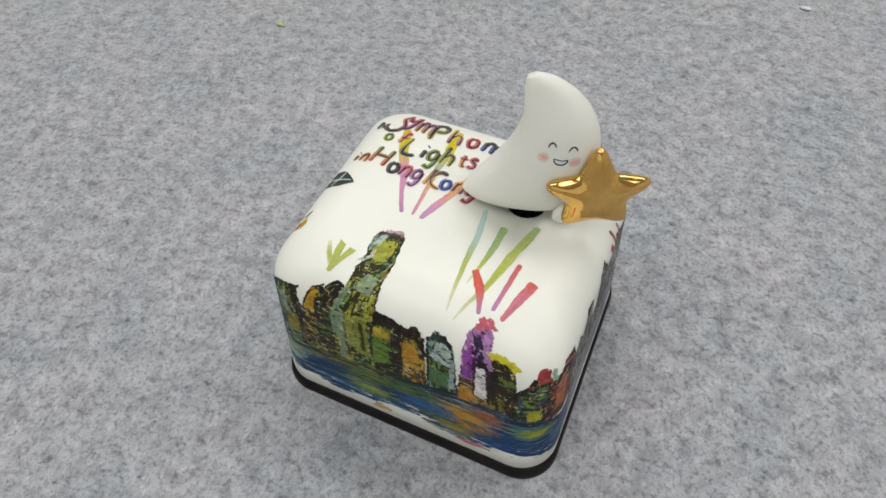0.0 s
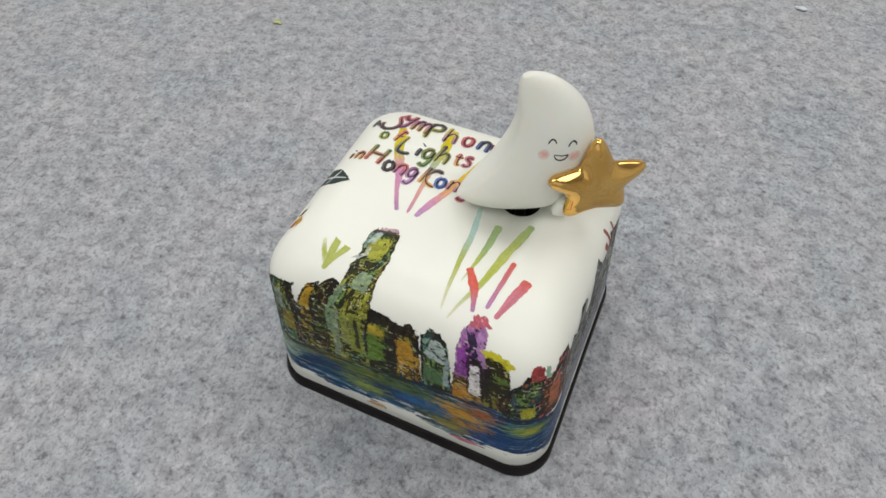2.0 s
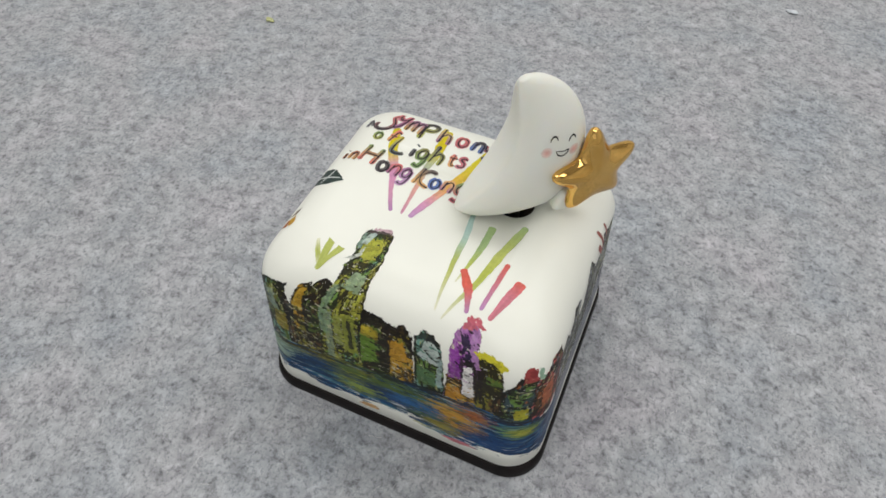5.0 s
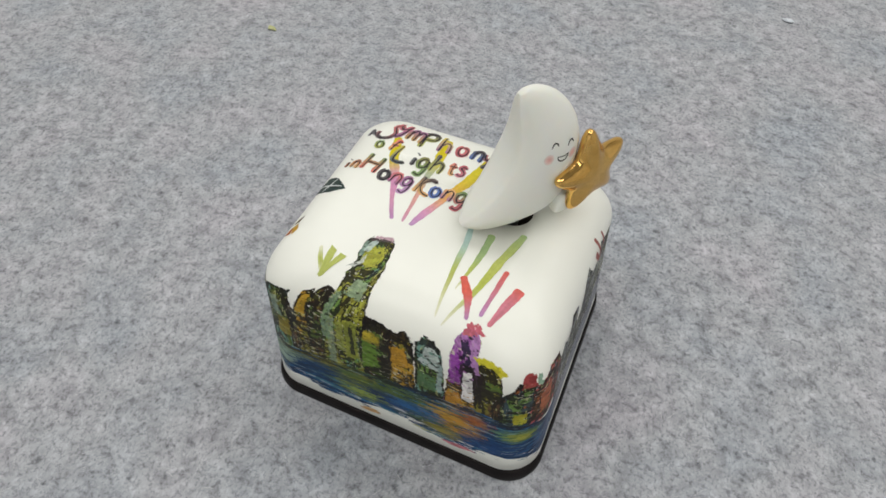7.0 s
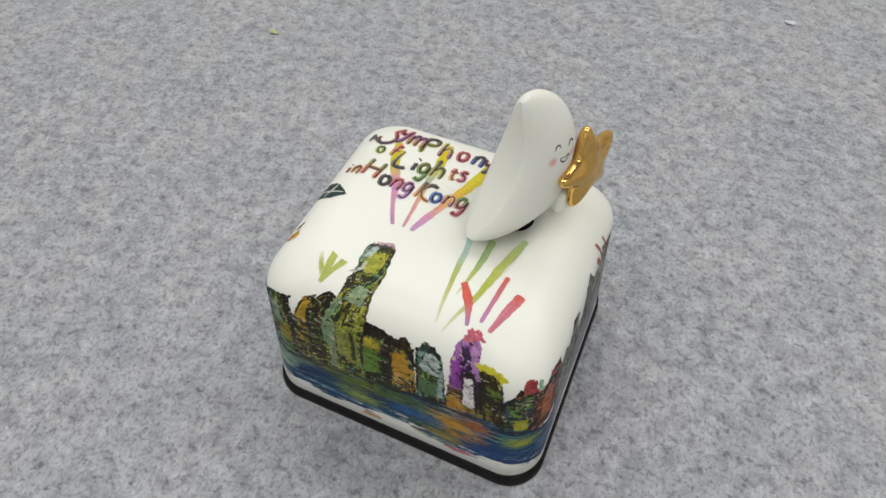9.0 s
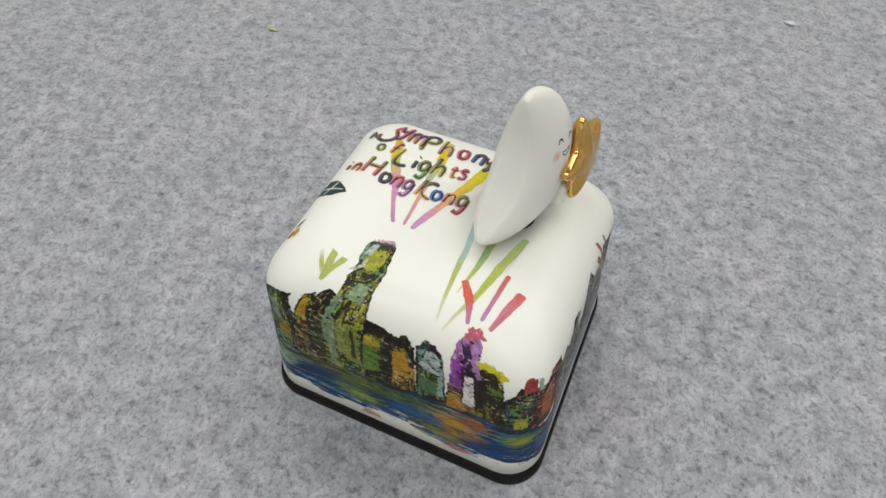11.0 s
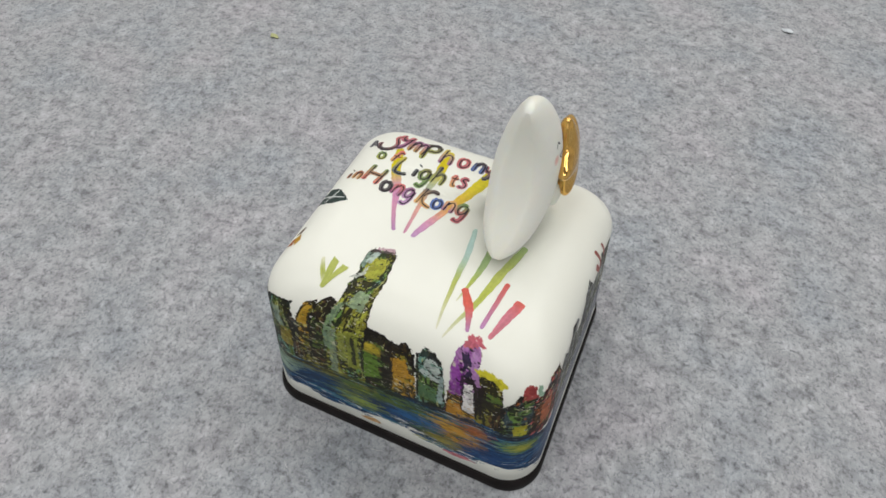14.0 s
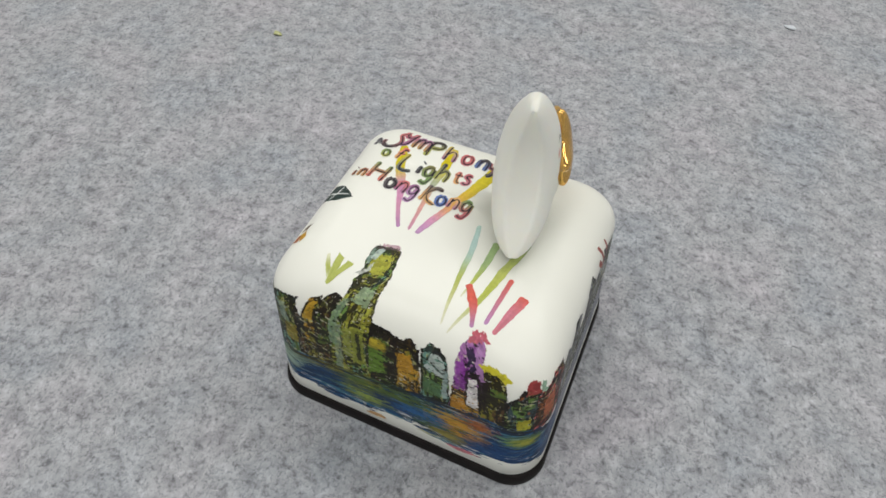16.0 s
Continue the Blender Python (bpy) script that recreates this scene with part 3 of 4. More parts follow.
def stroke(points, widths, colours, place, seed, lift=0.00005, bm=None, n=12):
    path = spline([(x, y, w, *c) for (x, y), w, c in zip(points, widths, colours)], n)
    bm = bm or bmesh.new()
    layer = bm.verts.layers.float_color.get("ink") or bm.verts.layers.float_color.new("ink")
    rows = []
    for i, (x, y, w, *c) in enumerate(path):
        (xa, ya), (xb, yb) = path[max(i - 1, 0)][:2], path[min(i + 1, len(path) - 1)][:2]
        l = math.hypot(xb - xa, yb - ya) or 1
        nx, ny = -(yb - ya) / l, (xb - xa) / l
        end = min(1.0, 0.45 + 0.5 * min(i, len(path) - 1 - i))
        row = []
        for k in range(7):
            s = (k - 3) / 3
            h = w / 2 * end * (1 + 0.22 * (noise.noise((i * 0.45, s * 2 + seed, seed * 3.7))))
            streak = 1 + 0.20 * noise.noise((i * 0.06, k * 0.9, seed * 1.3))
            v = bm.verts.new(place(x + nx * h * s, y + ny * h * s, lift))
            v[layer] = (*(min(0.85, max(0.0, q * streak)) for q in c), 1)
            row.append(v)
        rows.append(row)
    for a, b in zip(rows, rows[1:]):
        for k in range(6):
            bm.faces.new((a[k], a[k + 1], b[k + 1], b[k]))
    return bm


PINK, ORCHID, SALMON, YELLOW = (0.62, 0.30, 0.44), (0.50, 0.30, 0.52), (0.68, 0.38, 0.30), (0.62, 0.52, 0.035)
MINT, GRASS, CITRUS, STRAW = (0.43, 0.59, 0.53), (0.33, 0.45, 0.20), (0.45, 0.50, 0.13), (0.76, 0.76, 0.60)
RED, ROSE, PURPLE, ORANGE = (0.66, 0.13, 0.10), (0.60, 0.20, 0.25), (0.45, 0.24, 0.46), (0.72, 0.40, 0.12)
MAROON = (0.36, 0.13, 0.11)
STROKES = (
    ("pink to yellow firework trail", on_top, ((-9.9, -9.4), (-12.4, -4.3), (-14.9, 2.2), (-17.6, 7.2), (-19.9, 14.2)), (0.9, 1.0, 1.9, 2.3, 1.8), (PURPLE, PINK, PINK, YELLOW, YELLOW)),
    ("salmon to yellow firework trail", on_top, ((-7.5, -9.2), (-7.9, -0.5), (-8.2, 5.1), (-8.0, 11), (-8.3, 18.2)), (0.6, 1.1, 1.5, 2.2, 2.2), (PINK, SALMON, (0.42, 0.46, 0.33), YELLOW, YELLOW)),
    ("orchid to yellow firework trail", on_top, ((-5.6, -9.4), (-3.9, -4.6), (-1.6, 1.2), (1.6, 9.0), (4.0, 16.4)), (1.0, 1.7, 1.7, 2.9, 3.0), (ORCHID, PINK, ORANGE, YELLOW, YELLOW)),
    ("mint green firework trail", on_top, ((6.2, -1.8), (7.2, -9.2), (7.5, -16.9), (8.3, -27.2)), (1.0, 1.3, 1.0, 0.4), (MINT, MINT, CITRUS, STRAW)),
    ("grass green firework trail", on_top, ((11.5, -4.8), (11.2, -10.7), (10.4, -16.3), (9.6, -20.5)), (1.6, 1.4, 0.7, 0.3), (GRASS, GRASS, CITRUS, STRAW)),
    ("lime green firework trail", on_top, ((17.8, -2.2), (15.3, -11.2), (13.3, -20.1), (10.0, -28.2)), (1.6, 1.8, 1.2, 0.4), (GRASS, CITRUS, CITRUS, STRAW)),
    ("red firework trail", on_top, ((9.9, -17.0), (12.3, -20.5), (13.4, -23.2), (14.2, -25.8)), (1.3, 1.8, 1.2, 0.7), (RED, RED, ROSE, PURPLE)),
    ("rose firework trail", on_top, ((17.6, -12.4), (17.1, -17.8), (16.4, -24.3)), (1.1, 1.0, 0.8), (RED, ROSE, PURPLE)),
    ("coral red firework trail", on_top, ((21.6, -15.6), (20.3, -19.9), (18.6, -25.5)), (2.2, 1.9, 0.9), (RED, ROSE, ROSE)),
    ("pale lime grass blade", on_sheet, ((-24.9, 49.4), (-28.4, 51.6), (-31.8, 53.2)), (0.3, 0.7, 0.5), (STRAW, CITRUS, STRAW)),
    ("lime grass blade", on_sheet, ((-24.2, 48.8), (-27.5, 52.2), (-30.9, 55.2)), (0.6, 1.1, 1.2), (CITRUS, CITRUS, CITRUS)),
    ("lime grass blade", on_sheet, ((-23.5, 48.6), (-25.8, 52.2), (-28.2, 55.8)), (0.7, 1.4, 1.3), (CITRUS, CITRUS, CITRUS)),
    ("maroon painted sprig", on_sheet, ((76.6, 35.0), (75.6, 39.5), (75.0, 44.2)), (0.5, 0.9, 1.1), (MAROON, MAROON, MAROON)),
    ("maroon painted sprig", on_sheet, ((77.0, 35.0), (78.6, 39.0), (79.0, 43.0)), (0.5, 0.8, 0.8), (MAROON, MAROON, MAROON)),
    ("maroon painted sprig", on_sheet, ((76.2, 35.0), (73.8, 38.5), (72.4, 41.0)), (0.5, 1.4, 1.6), (MAROON, MAROON, MAROON)),
)
for k, (label, place, points, widths, colours) in enumerate(STROKES):
    part("brush_stroke", stroke(points, widths, colours, place, k + 1.5, 0.00005 + 0.000012 * (k % 4)), INK, body, label)


def patch(points, place, colour, name, label, lift=0.00006):
    """A small filled shape with an uneven rim, laid on the glaze."""
    bm = bmesh.new()
    layer = bm.verts.layers.float_color.new("ink")
    cx, cy = sum(p[0] for p in points) / len(points), sum(p[1] for p in points) / len(points)
    rim = []
    for (xa, ya), (xb, yb) in zip(points, points[1:] + points[:1]):
        rim += [(xa + (xb - xa) * s / 8, ya + (yb - ya) * s / 8) for s in range(8)]
    rings = []
    for j in range(1, 9):
        ring = []
        for i, (x, y) in enumerate(rim):
            f = j / 8 * (1 + 0.10 * noise.noise((i * 0.8, cx, cy)))
            v = bm.verts.new(place(cx + (x - cx) * f, cy + (y - cy) * f, lift))
            t = 1 + 0.6 * noise.noise((x * 1.5, y * 1.5, j * 0.7))
            v[layer] = (*(max(0.0, q * t) for q in colour), 1)
            ring.append(v)
        rings.append(ring)
    for a, b in zip(rings, rings[1:]):
        for k in range(len(a)):
            bm.faces.new((a[k], b[k], b[(k + 1) % len(a)], a[(k + 1) % len(a)]))
    bm.faces.new(rings[0])
    bmesh.ops.recalc_face_normals(bm, faces=bm.faces[:])
    return part(name, bm, INK, body, label)


patch([(-31.4, -6.9), (-28.6, -7.4), (-26.2, -7.4), (-23.4, -5.6), (-25.0, -4.0), (-27.3, -2.5), (-30.1, -2.1)], on_top, (0.035, 0.055, 0.05), "painted_sail", "dark green painted sail shape")
for sail_line in (((-31.0, -4.6), (-28.0, -5.2), (-24.4, -5.2)), ((-28.8, -7.0), (-27.6, -4.8), (-26.9, -2.8))):
    part("brush_stroke", stroke(sail_line, (0.3, 0.45, 0.25), ((0.6, 0.63, 0.62),) * 3, on_top, 3.3, 0.00009), INK, body, "thin white line on the dark sail")
for bloom, tone in ((((-28.4, -20.6), (-29.6, -18.4), (-28.6, -17.2), (-27.6, -19)), AMBER), (((-30.2, -17.4), (-29.4, -15.6), (-28.4, -14.8), (-28.8, -16.8)), BROWN), (((-30.6, -20.4), (-30.0, -18.2), (-29.2, -18.6), (-29.0, -20.6)), RUST)):
    patch(list(bloom), on_top, tone, "painted_roof", "amber and brown painted roof tip")

# hand-drawn lettering: sign, middle x, foot y, height, turn, fill at the foot, fill at the head
INKY, PLUM, SKY, WINE = (0.05, 0.04, 0.04), (0.30, 0.10, 0.24), (0.06, 0.14, 0.42), (0.45, 0.08, 0.10)
LETTERS = (
    ("A", -26.6, 13.0, 2.6, 14, GREY, GREY), ("S", -23.4, 12.4, 6.4, -8, INKY, CORAL), ("y", -20.1, 15.8, 4.0, -6, PLUM, CORAL), ("m", -16.2, 14.1, 4.0, -4, AMBER, PLUM),
    ("p", -12.6, 14.8, 4.1, -2, LIME, INKY), ("h", -8.3, 13.5, 5.6, 0, PLUM, YELLOW), ("o", -4.1, 14.2, 3.2, 0, WINE, CORAL), ("n", -0.3, 14.0, 3.4, -4, SKY, INKY), ("y", 2.4, 14.0, 3.2, 0, INKY, WINE),
    ("o", -22.9, 9.1, 2.2, 0, LIME, LEAF), ("f", -19.5, 9.2, 3.8, -8, ORANGE, RED), ("L", -16.6, 6.4, 5.4, -6, SLATE, YELLOW), ("i", -13.1, 6.8, 4.2, -4, INKY, SLATE), ("g", -10.9, 6.3, 3.6, -4, LEAF, OLIVE),
    ("h", -7.6, 6.8, 5.6, -6, LIME, INKY), ("t", -3.9, 7.8, 3.6, 0, ORANGE, CORAL), ("s", -1.8, 8.1, 3.0, -6, ROSE, WINE),
    ("i", -27.2, 1.2, 2.8, -6, RUST, BROWN), ("n", -25.3, 1.1, 2.3, -8, ORANGE, RUST), ("H", -21.6, 1.2, 5.4, -6, RED, LEAF), ("o", -17.4, 0.1, 3.0, 0, INKY, INKY), ("n", -14.6, 0.0, 3.1, -6, PLUM, CORAL),
    ("g", -11.8, -0.2, 3.2, -6, PURPLE, PLUM), ("K", -7.4, -0.5, 5.2, -6, ORANGE, INKY), ("o", -4.6, 0.0, 2.8, 0, SKY, SKY), ("n", -1.8, 0.1, 3.0, -6, PLUM, ORANGE), ("g", 1.1, 0.0, 3.4, -6, WINE, LEAF),
)


# the pen lines of each sign: across and up, in shares of its height
GLYPHS = {
    "A": (((0, 0), (0.14, 0.5), (0.3, 1), (0.46, 0.5), (0.6, 0)), ((0.12, 0.4), (0.48, 0.42))),
    "S": (((0.74, 0.78), (0.69, 0.98), (0.5, 1.0), (0.44, 0.82), (0.58, 0.62), (0.67, 0.40), (0.56, 0.14), (0.32, 0), (0.08, 0.08), (0, 0.36)),),
    "y": (((0, 1), (0.06, 0.55), (0.3, 0.4), (0.55, 0.62), (0.66, 1)), ((0.66, 1), (0.58, 0.35), (0.4, -0.25), (0.1, -0.45))),
    "m": (((0.05, 0.98), (0, 0)), ((0.05, 0.55), (0.26, 0.98), (0.44, 0.82), (0.42, 0.04)), ((0.46, 0.6), (0.68, 0.98), (0.9, 0.8), (0.86, 0))),
    "p": (((0.04, 1), (0.02, 0.3), (0, -0.45)), ((0.04, 0.8), (0.36, 1.02), (0.7, 0.82), (0.62, 0.42), (0.08, 0.3))),
    "h": (((0.04, 1), (0.02, 0.5), (0, 0)), ((0.02, 0.34), (0.2, 0.6), (0.4, 0.48), (0.42, 0))),
    "o": (((0.3, 1), (0.04, 0.7), (0.08, 0.2), (0.36, 0), (0.66, 0.25), (0.66, 0.72), (0.3, 1)),),
    "n": (((0.04, 1), (0, 0)), ((0.03, 0.6), (0.3, 1.02), (0.6, 0.8), (0.6, 0))),
    "f": (((0.52, 0.9), (0.3, 1), (0.2, 0.6), (0.14, 0)), ((0, 0.52), (0.46, 0.6))),
    "L": (((0.1, 1), (0.02, 0.5), (0.06, 0.06), (0.3, 0), (0.62, 0.1)),),
    "i": (((0.02, 0.62), (0, 0)), ((0.02, 0.9), (0.07, 0.97))),
    "g": (((0.56, 0.9), (0.26, 1), (0.03, 0.62), (0.2, 0.2), (0.52, 0.36), (0.6, 0.92)), ((0.6, 0.92), (0.64, 0.1), (0.46, -0.45), (0.08, -0.36))),
    "t": (((0.26, 1), (0.22, 0.4), (0.28, 0.05), (0.48, 0.08)), ((0, 0.66), (0.52, 0.7))),
    "s": (((0.5, 0.88), (0.22, 1), (0.05, 0.76), (0.4, 0.5), (0.46, 0.15), (0.2, 0), (0, 0.12)),),
    "H": (((0.06, 1), (0.03, 0.5), (0, 0)), ((0.66, 1), (0.63, 0.5), (0.6, 0)), ((0.03, 0.5), (0.62, 0.54))),
    "K": (((0.08, 1), (0.04, 0.5), (0, 0)), ((0.68, 0.92), (0.34, 0.92), (0.1, 0.52), (0.28, 0.14), (0.68, 0.04))),
}


def letter_mesh(sign, x, y, tall, turn, low, high):
    """A hand-drawn letter: a broad coloured line and a broken dark pen line over it."""
    bm = bmesh.new()
    c, s = math.cos(math.radians(turn)), math.sin(math.radians(turn))
    wide = max(px for line in GLYPHS[sign] for px, _ in line)
    big = min(1.0, 0.42 + tall * 0.14) * (0.85 if sign in "ASLHKhfit" else 1.0)
    for j, line in enumerate(GLYPHS[sign]):
        for dark in (False, True):
            pts, widths, tones = [], [], []
            for i, (px, py) in enumerate(line):
                gx, gy = (px - wide / 2) * tall + (0.14 if dark else -0.06), py * tall + (-0.06 if dark else 0.05)
                pts.append((x + gx * c - gy * s, y + gx * s + gy * c))
                k = min(1.0, max(0.0, py))
                press = 0.75 + 0.5 * noise.noise((x + i * 0.7, y, j * 2.0))
                widths.append(max(0.15, big * (0.50 * press if dark else 1.38)))
                tones.append((0.028, 0.022, 0.03) if dark else tuple(0.92 * (a + (b - a) * k) + 0.07 for a, b in zip(low, high)))
            stroke(pts, widths, tones, on_top, x + j + 0.5 * dark, 0.00013 if dark else 0.00009 + 0.000008 * j, bm, 6)
    return bm


for spec in LETTERS:
    part("letter", letter_mesh(*spec), INK, body, "hand-drawn letter with dark outline and coloured fill", smooth=False)

PAINT *= np.where(rough_grain(GU * 0.6, GV * 1.3, 401) > 0.56, 0.72, 0.98)[..., None]
print_sheet("skyline_print", COVER & ~WATER, "black-inked skyline of green, amber and purple towers")
print_sheet("water_print", COVER & WATER, "blue harbour water print with coloured streaks")

# ---------------------------------------------------------------- moon and star on the spindle
def turn_at(t):
    return 7.0 + 5.47 * t


ornament = tagged(new("moon_ornament"), "ivory ceramic crescent moon holding a gold star above the box", "ornament")


# section of the crescent: round on the bulging side, on the hollow side a flat band between two soft ridges
SECTION = [(math.sin(math.pi * k / 20), math.copysign(abs(math.cos(math.pi * k / 20)) ** 0.96, k - 10)) for k in range(21)]
HOLLOW = ((-0.30, 0.985), (-0.55, 0.93), (-0.75, 0.80), (-0.88, 0.665), (-0.955, 0.55), (-0.982, 0.48), (-0.975, 0.38), (-0.945, 0.2))
SECTION += list(HOLLOW) + [(-0.935, 0.0)] + [(c, -y) for c, y in HOLLOW[::-1]]


def crescent_mesh():
    """Crescent as a loft of rounded sections between its hollow and its bulging edge: ax, az, bx, bz, half thickness (mm)."""
    stations = ((-2.5, 32.2, -0.5, 33.0, 0.7), (-2.8, 30.6, 2.9, 32.0, 1.8), (-2.7, 27.0, 7.2, 28.8, 3.4), (-2.6, 23.2, 10.5, 24.2, 5.0),
                (-3.3, 19.4, 12.2, 18.6, 6.1), (-4.6, 16.0, 12.0, 12.6, 6.6), (-6.1, 13.2, 11.0, 6.2, 6.6), (-7.8, 10.8, 7.2, 2.1, 6.2),
                (-9.4, 8.8, 0.4, 1.1, 5.5), (-11.0, 6.9, -5.0, 1.0, 4.4), (-12.3, 5.3, -9.4, 1.4, 3.0), (-13.2, 4.1, -12.2, 2.3, 1.6), (-13.6, 3.5, -13.2, 2.9, 0.8))
    fine = []
    n = len(stations)
    for k in range(n - 1):
        p = [stations[min(max(k + o, 0), n - 1)] for o in (-1, 0, 1, 2)]
        for s in range(5):
            t = s / 5
            fine.append([0.5 * (2 * b + (c - a) * t + (2 * a - 5 * b + 4 * c - d) * t * t + (3 * b - a - 3 * c + d) * t ** 3) for a, b, c, d in zip(*p)])
    fine.append(stations[-1])
    rings = []
    for ax, az, bx, bz, th in fine:
        ring = [Vector(((ax + bx) / 2 + (bx - ax) / 2 * c, th * s, (az + bz) / 2 + (bz - az) / 2 * c)) / 1000 for c, s in SECTION]
        rings.append(ring)
    bm = loft(rings)
    bmesh.ops.rotate(bm, verts=bm.verts[:], cent=(0, 0, 0), matrix=pose(0, 0, 0, 0, 0, 8).to_3x3())
    bmesh.ops.recalc_face_normals(bm, faces=bm.faces[:])
    return bm


moon = part("moon", crescent_mesh(), MOON_GLAZE, ornament, "satin ivory crescent moon")
skin = bmesh.new()
skin.from_mesh(moon.data)
SKIN = BVHTree.FromBMesh(skin)
skin.free()


def on_moon(x, z, lift):
    hit, normal, _, _ = SKIN.ray_cast(Vector((x / 1000, -0.05, z / 1000)), Vector((0, 1, 0)))
    return hit + normal * lift


def coloured(bm, colour_of):
    layer = bm.verts.layers.float_color.new("ink")
    for v in bm.verts:
        v[layer] = (*colour_of(v), 1)
    return bm


def face_line(points, width):
    bm = bmesh.new()
    path = []
    for (x0, z0), (x1, z1) in zip(points, points[1:]):
        for s in range(6):
            path.append((x0 + (x1 - x0) * s / 6, z0 + (z1 - z0) * s / 6))
    path.append(points[-1])
    pairs = []
    for i, (x, z) in enumerate(path):
        (xa, za), (xb, zb) = path[max(i - 1, 0)], path[min(i + 1, len(path) - 1)]
        l = math.hypot(xb - xa, zb - za) or 1
        w = width * (0.55 + 0.45 * math.sin(math.pi * i / (len(path) - 1)))
        nx, nz = -(zb - za) / l * w / 2, (xb - xa) / l * w / 2
        pairs.append([bm.verts.new(on_moon(x + nx * k, z + nz * k, 0.00006)) for k in (-1, 0, 1)])
    for a, b in zip(pairs, pairs[1:]):
        for k in (0, 1):
            bm.faces.new((a[k], a[k + 1], b[k + 1], b[k]))
    return coloured(bm, lambda v: (0.035, 0.035, 0.035))


def arc(cx, cz, rx, rz, a0, a1, n=8):
    return [(cx + rx * math.cos(math.radians(a0 + (a1 - a0) * k / n)), cz + rz * math.sin(math.radians(a0 + (a1 - a0) * k / n))) for k in range(n + 1)]


for ex, ez in ((4.0, 21.0), (7.7, 20.3)):
    part("eye", face_line(arc(ex, ez, 0.75, 1.3, 20, 165), 0.34), INK, moon, "black painted smiling eye")
part("mouth", face_line(arc(5.85, 19.1, 1.25, 1.2, 175, 355) + [(6.1, 18.85), (4.6, 19.15)], 0.3), INK, moon, "black painted smile")


def cheek_mesh(cx, cz, rad):
    bm = bmesh.new()
    rings = []
    layer = bm.verts.layers.float_color.new("ink")
    for j in range(7):
        s = j / 6
        ring = []
        for k in range(24):
            a = math.tau * k / 24
            v = bm.verts.new(on_moon(cx + rad * max(s, 0.02) * math.cos(a), cz + rad * max(s, 0.02) * math.sin(a), 0.00003))
            f = max(0.0, 1 - s) ** 0.7
            v[layer] = (0.80, 0.79 - 0.36 * f, 0.73 - 0.36 * f, 1)
            ring.append(v)
        rings.append(ring)
    for a, b in zip(rings, rings[1:]):
        for k in range(24):
            bm.faces.new((a[k], b[k], b[(k + 1) % 24], a[(k + 1) % 24]))
    bm.faces.new(rings[0][::-1])
    return bm


for cx, cz in ((2.7, 19.2), (8.3, 18.4)):
    part("cheek", cheek_mesh(cx, cz, 1.15), INK, moon, "soft pink blushed cheek")


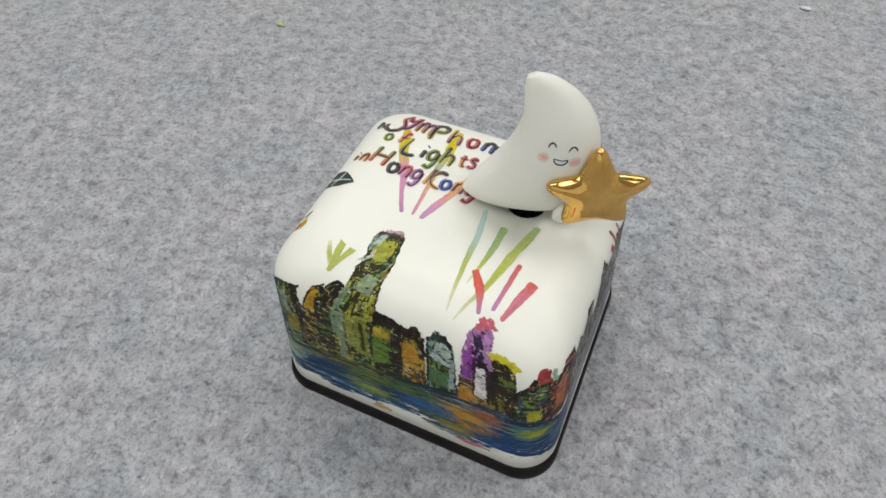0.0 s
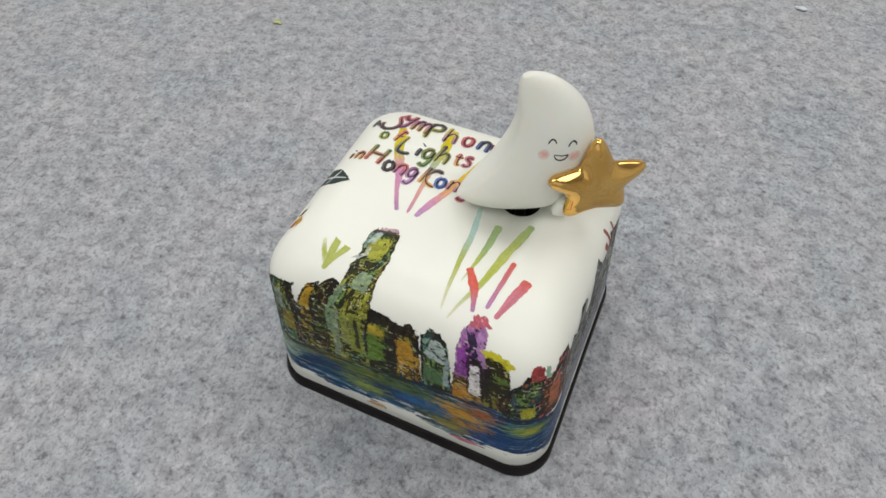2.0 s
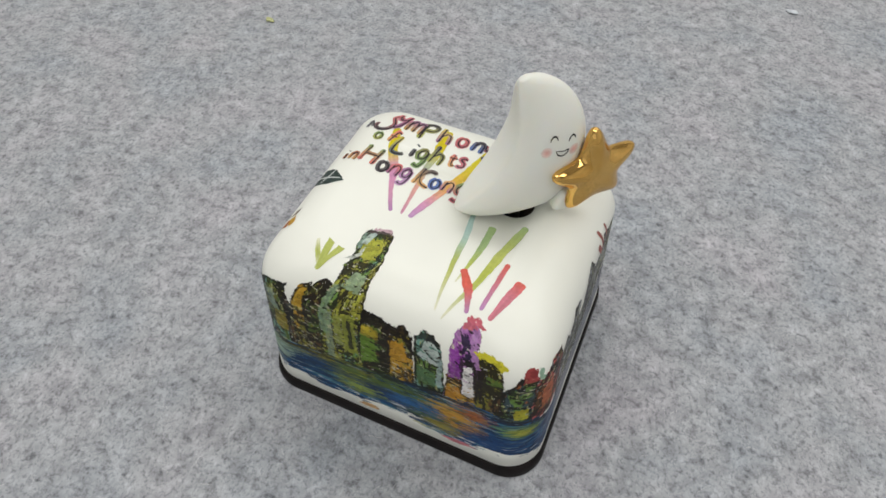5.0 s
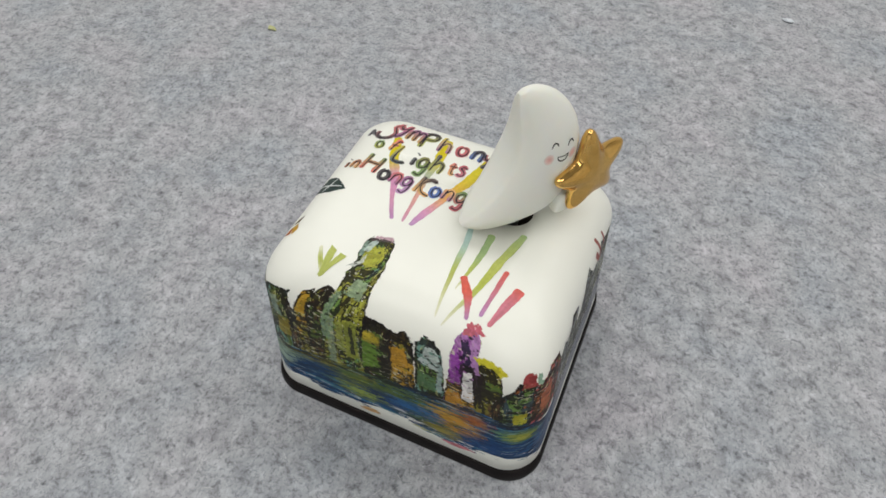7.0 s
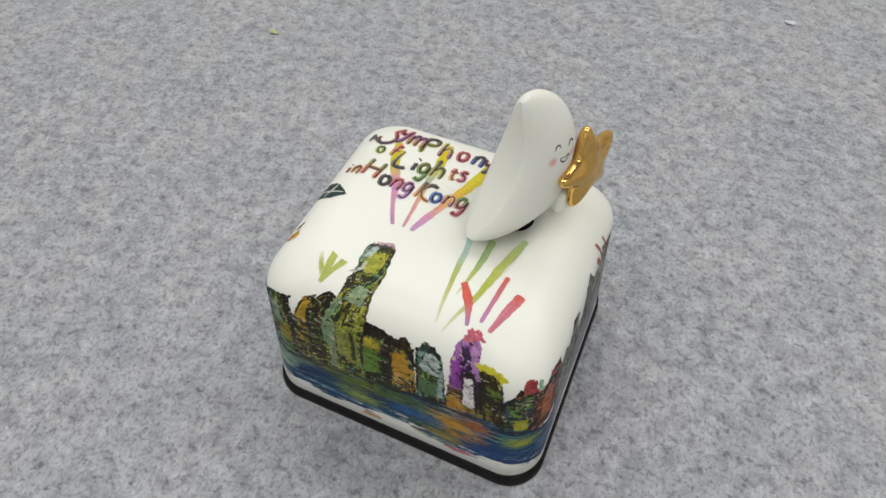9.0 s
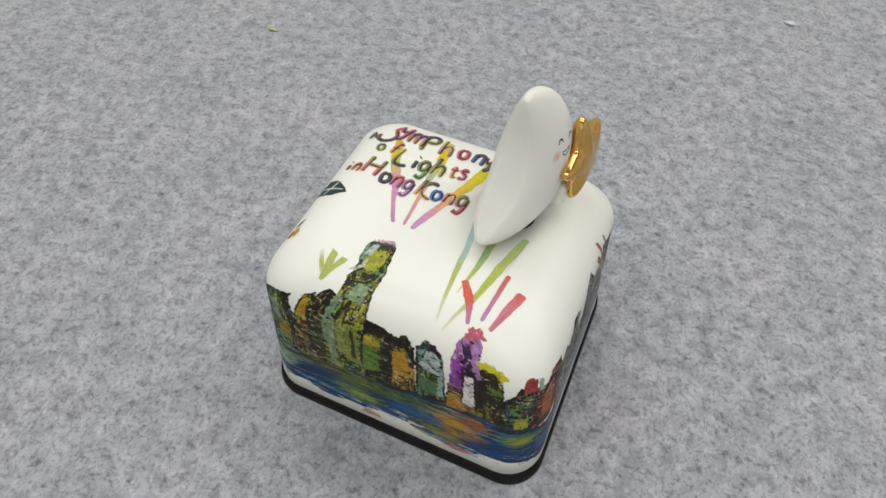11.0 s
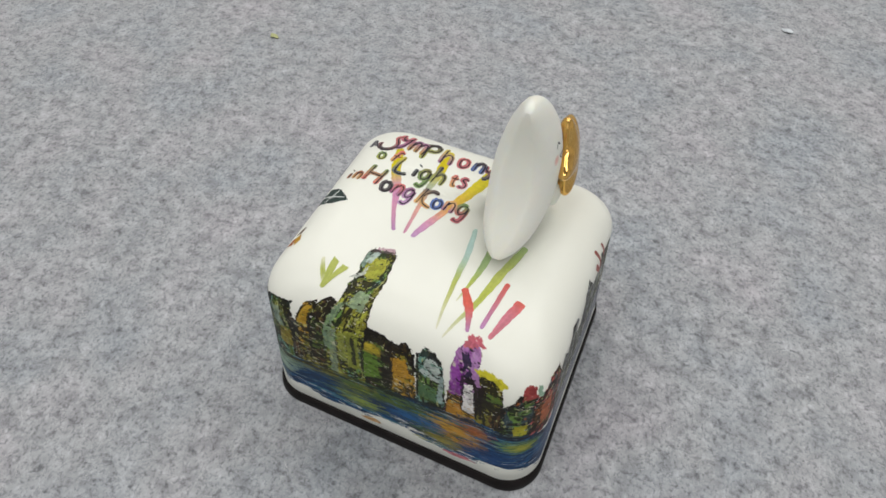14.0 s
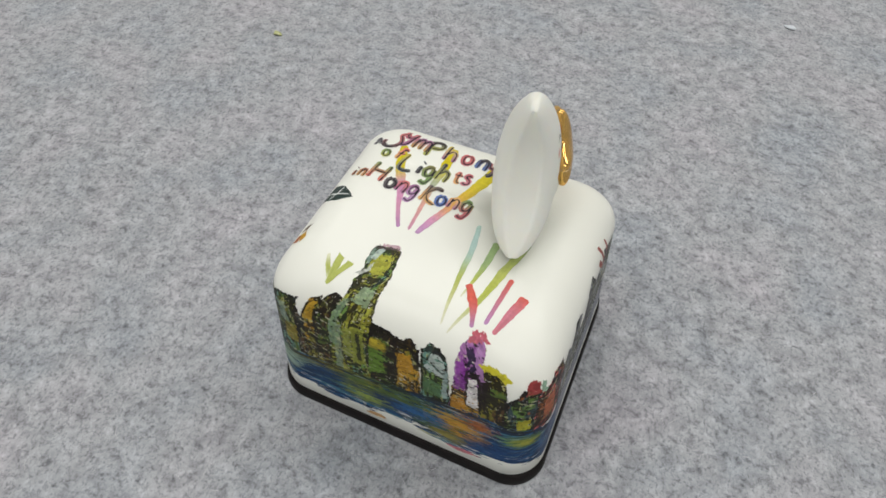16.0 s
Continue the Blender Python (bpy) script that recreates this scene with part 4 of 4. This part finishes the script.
def star_mesh():
    """Puffy five-armed star: straight-sided arms with rounded tips, domed front and back."""
    bm = bmesh.new()
    n, layers = 180, 22
    arms = ((-130, 9.8), (-46, 9.9), (15, 11.6), (94, 12.0), (167, 11.5))
    notches = (6.2, 6.2, 5.4, 5.5, 5.8)
    reach = np.zeros(n)
    for k in range(n):
        a = 360 * k / n
        for i, (at, far) in enumerate(arms):
            nxt, nfar = arms[(i + 1) % 5]
            span = (nxt - at) % 360
            d = (a - at) % 360
            if d < span:
                if d > span / 2:
                    d, far = span - d, nfar
                h, notch = math.radians(span / 2), notches[i]
                g = math.radians(d)
                reach[k] = far * notch * math.sin(h) / (far * math.sin(g) + notch * math.sin(h - g))
    width = np.exp(-(np.arange(-12, 13) / 4.0) ** 2)
    width /= width.sum()
    reach = sum(w * np.roll(reach, o) for w, o in zip(width, range(-12, 13)))
    turn = math.tau * np.arange(n) / n
    rim = np.stack([reach * np.cos(turn), reach * np.sin(turn)], 1)
    for side in (-1, 1):
        rings = []
        for j in range(layers + 1):
            s = math.sin(math.pi / 2 * j / layers)
            at = rim * s
            deep = np.sqrt(((at[:, None] - rim[None]) ** 2).sum(2)).min(1)
            y = side * 2.55 * (1 - (1 - np.minimum(1, deep / 4.9)) ** 2) ** 0.6
            y = sum(np.roll(y, o) for o in range(-4, 5)) / 9 * (1 if j < layers else 0)
            rings.append([bm.verts.new((at[k, 0], y[k], at[k, 1])) for k in range(n)])
        for p, q in zip(rings, rings[1:]):
            for k in range(n):
                bm.faces.new((p[k], p[(k + 1) % n], q[(k + 1) % n], q[k]))
    bmesh.ops.remove_doubles(bm, verts=bm.verts[:], dist=0.02)
    bmesh.ops.recalc_face_normals(bm, faces=bm.faces[:])
    bmesh.ops.scale(bm, verts=bm.verts[:], vec=(0.001, 0.001, 0.001))
    return bm


star = part("star", star_mesh(), GOLD, ornament, "shiny gold lustre star")
star.matrix_basis = pose(0.0134, -0.0044, 0.0116, -8, 0, 19)


def lump_mesh():
    """The unpainted clay that holds the foot of the star to the moon."""
    bm = bmesh.new()
    bmesh.ops.create_icosphere(bm, subdivisions=4, radius=1)
    for v in bm.verts:
        p = Vector([math.copysign(abs(q) ** 0.7, q) for q in v.co])
        v.co = Vector((0.0083 + 0.0020 * p.x + 0.0008 * p.z, -0.0044 + 0.0018 * p.y, 0.0048 + 0.0027 * p.z))
    return bm


part("star_support", lump_mesh(), MOON_GLAZE, ornament, "unpainted ivory clay behind the star")


def spindle_mesh():
    rings = []
    for rad, z in ((0.0012, -0.0110), (0.0012, 0.0005), (0.0022, 0.0012), (0.0022, 0.0040)):
        rings.append([(rad * math.cos(math.tau * k / 24), rad * math.sin(math.tau * k / 24), z) for k in range(24)])
    return loft(rings)


part("spindle", spindle_mesh(), STEEL, ornament, "thin steel spindle under the moon")

# ---------------------------------------------------------------- what turns


def motions():
    rows = []
    for k in range(17):
        rows.append((k, pose(*AXIS, H, 0, 0, turn_at(k))))
    walk(ornament, rows)


motions()
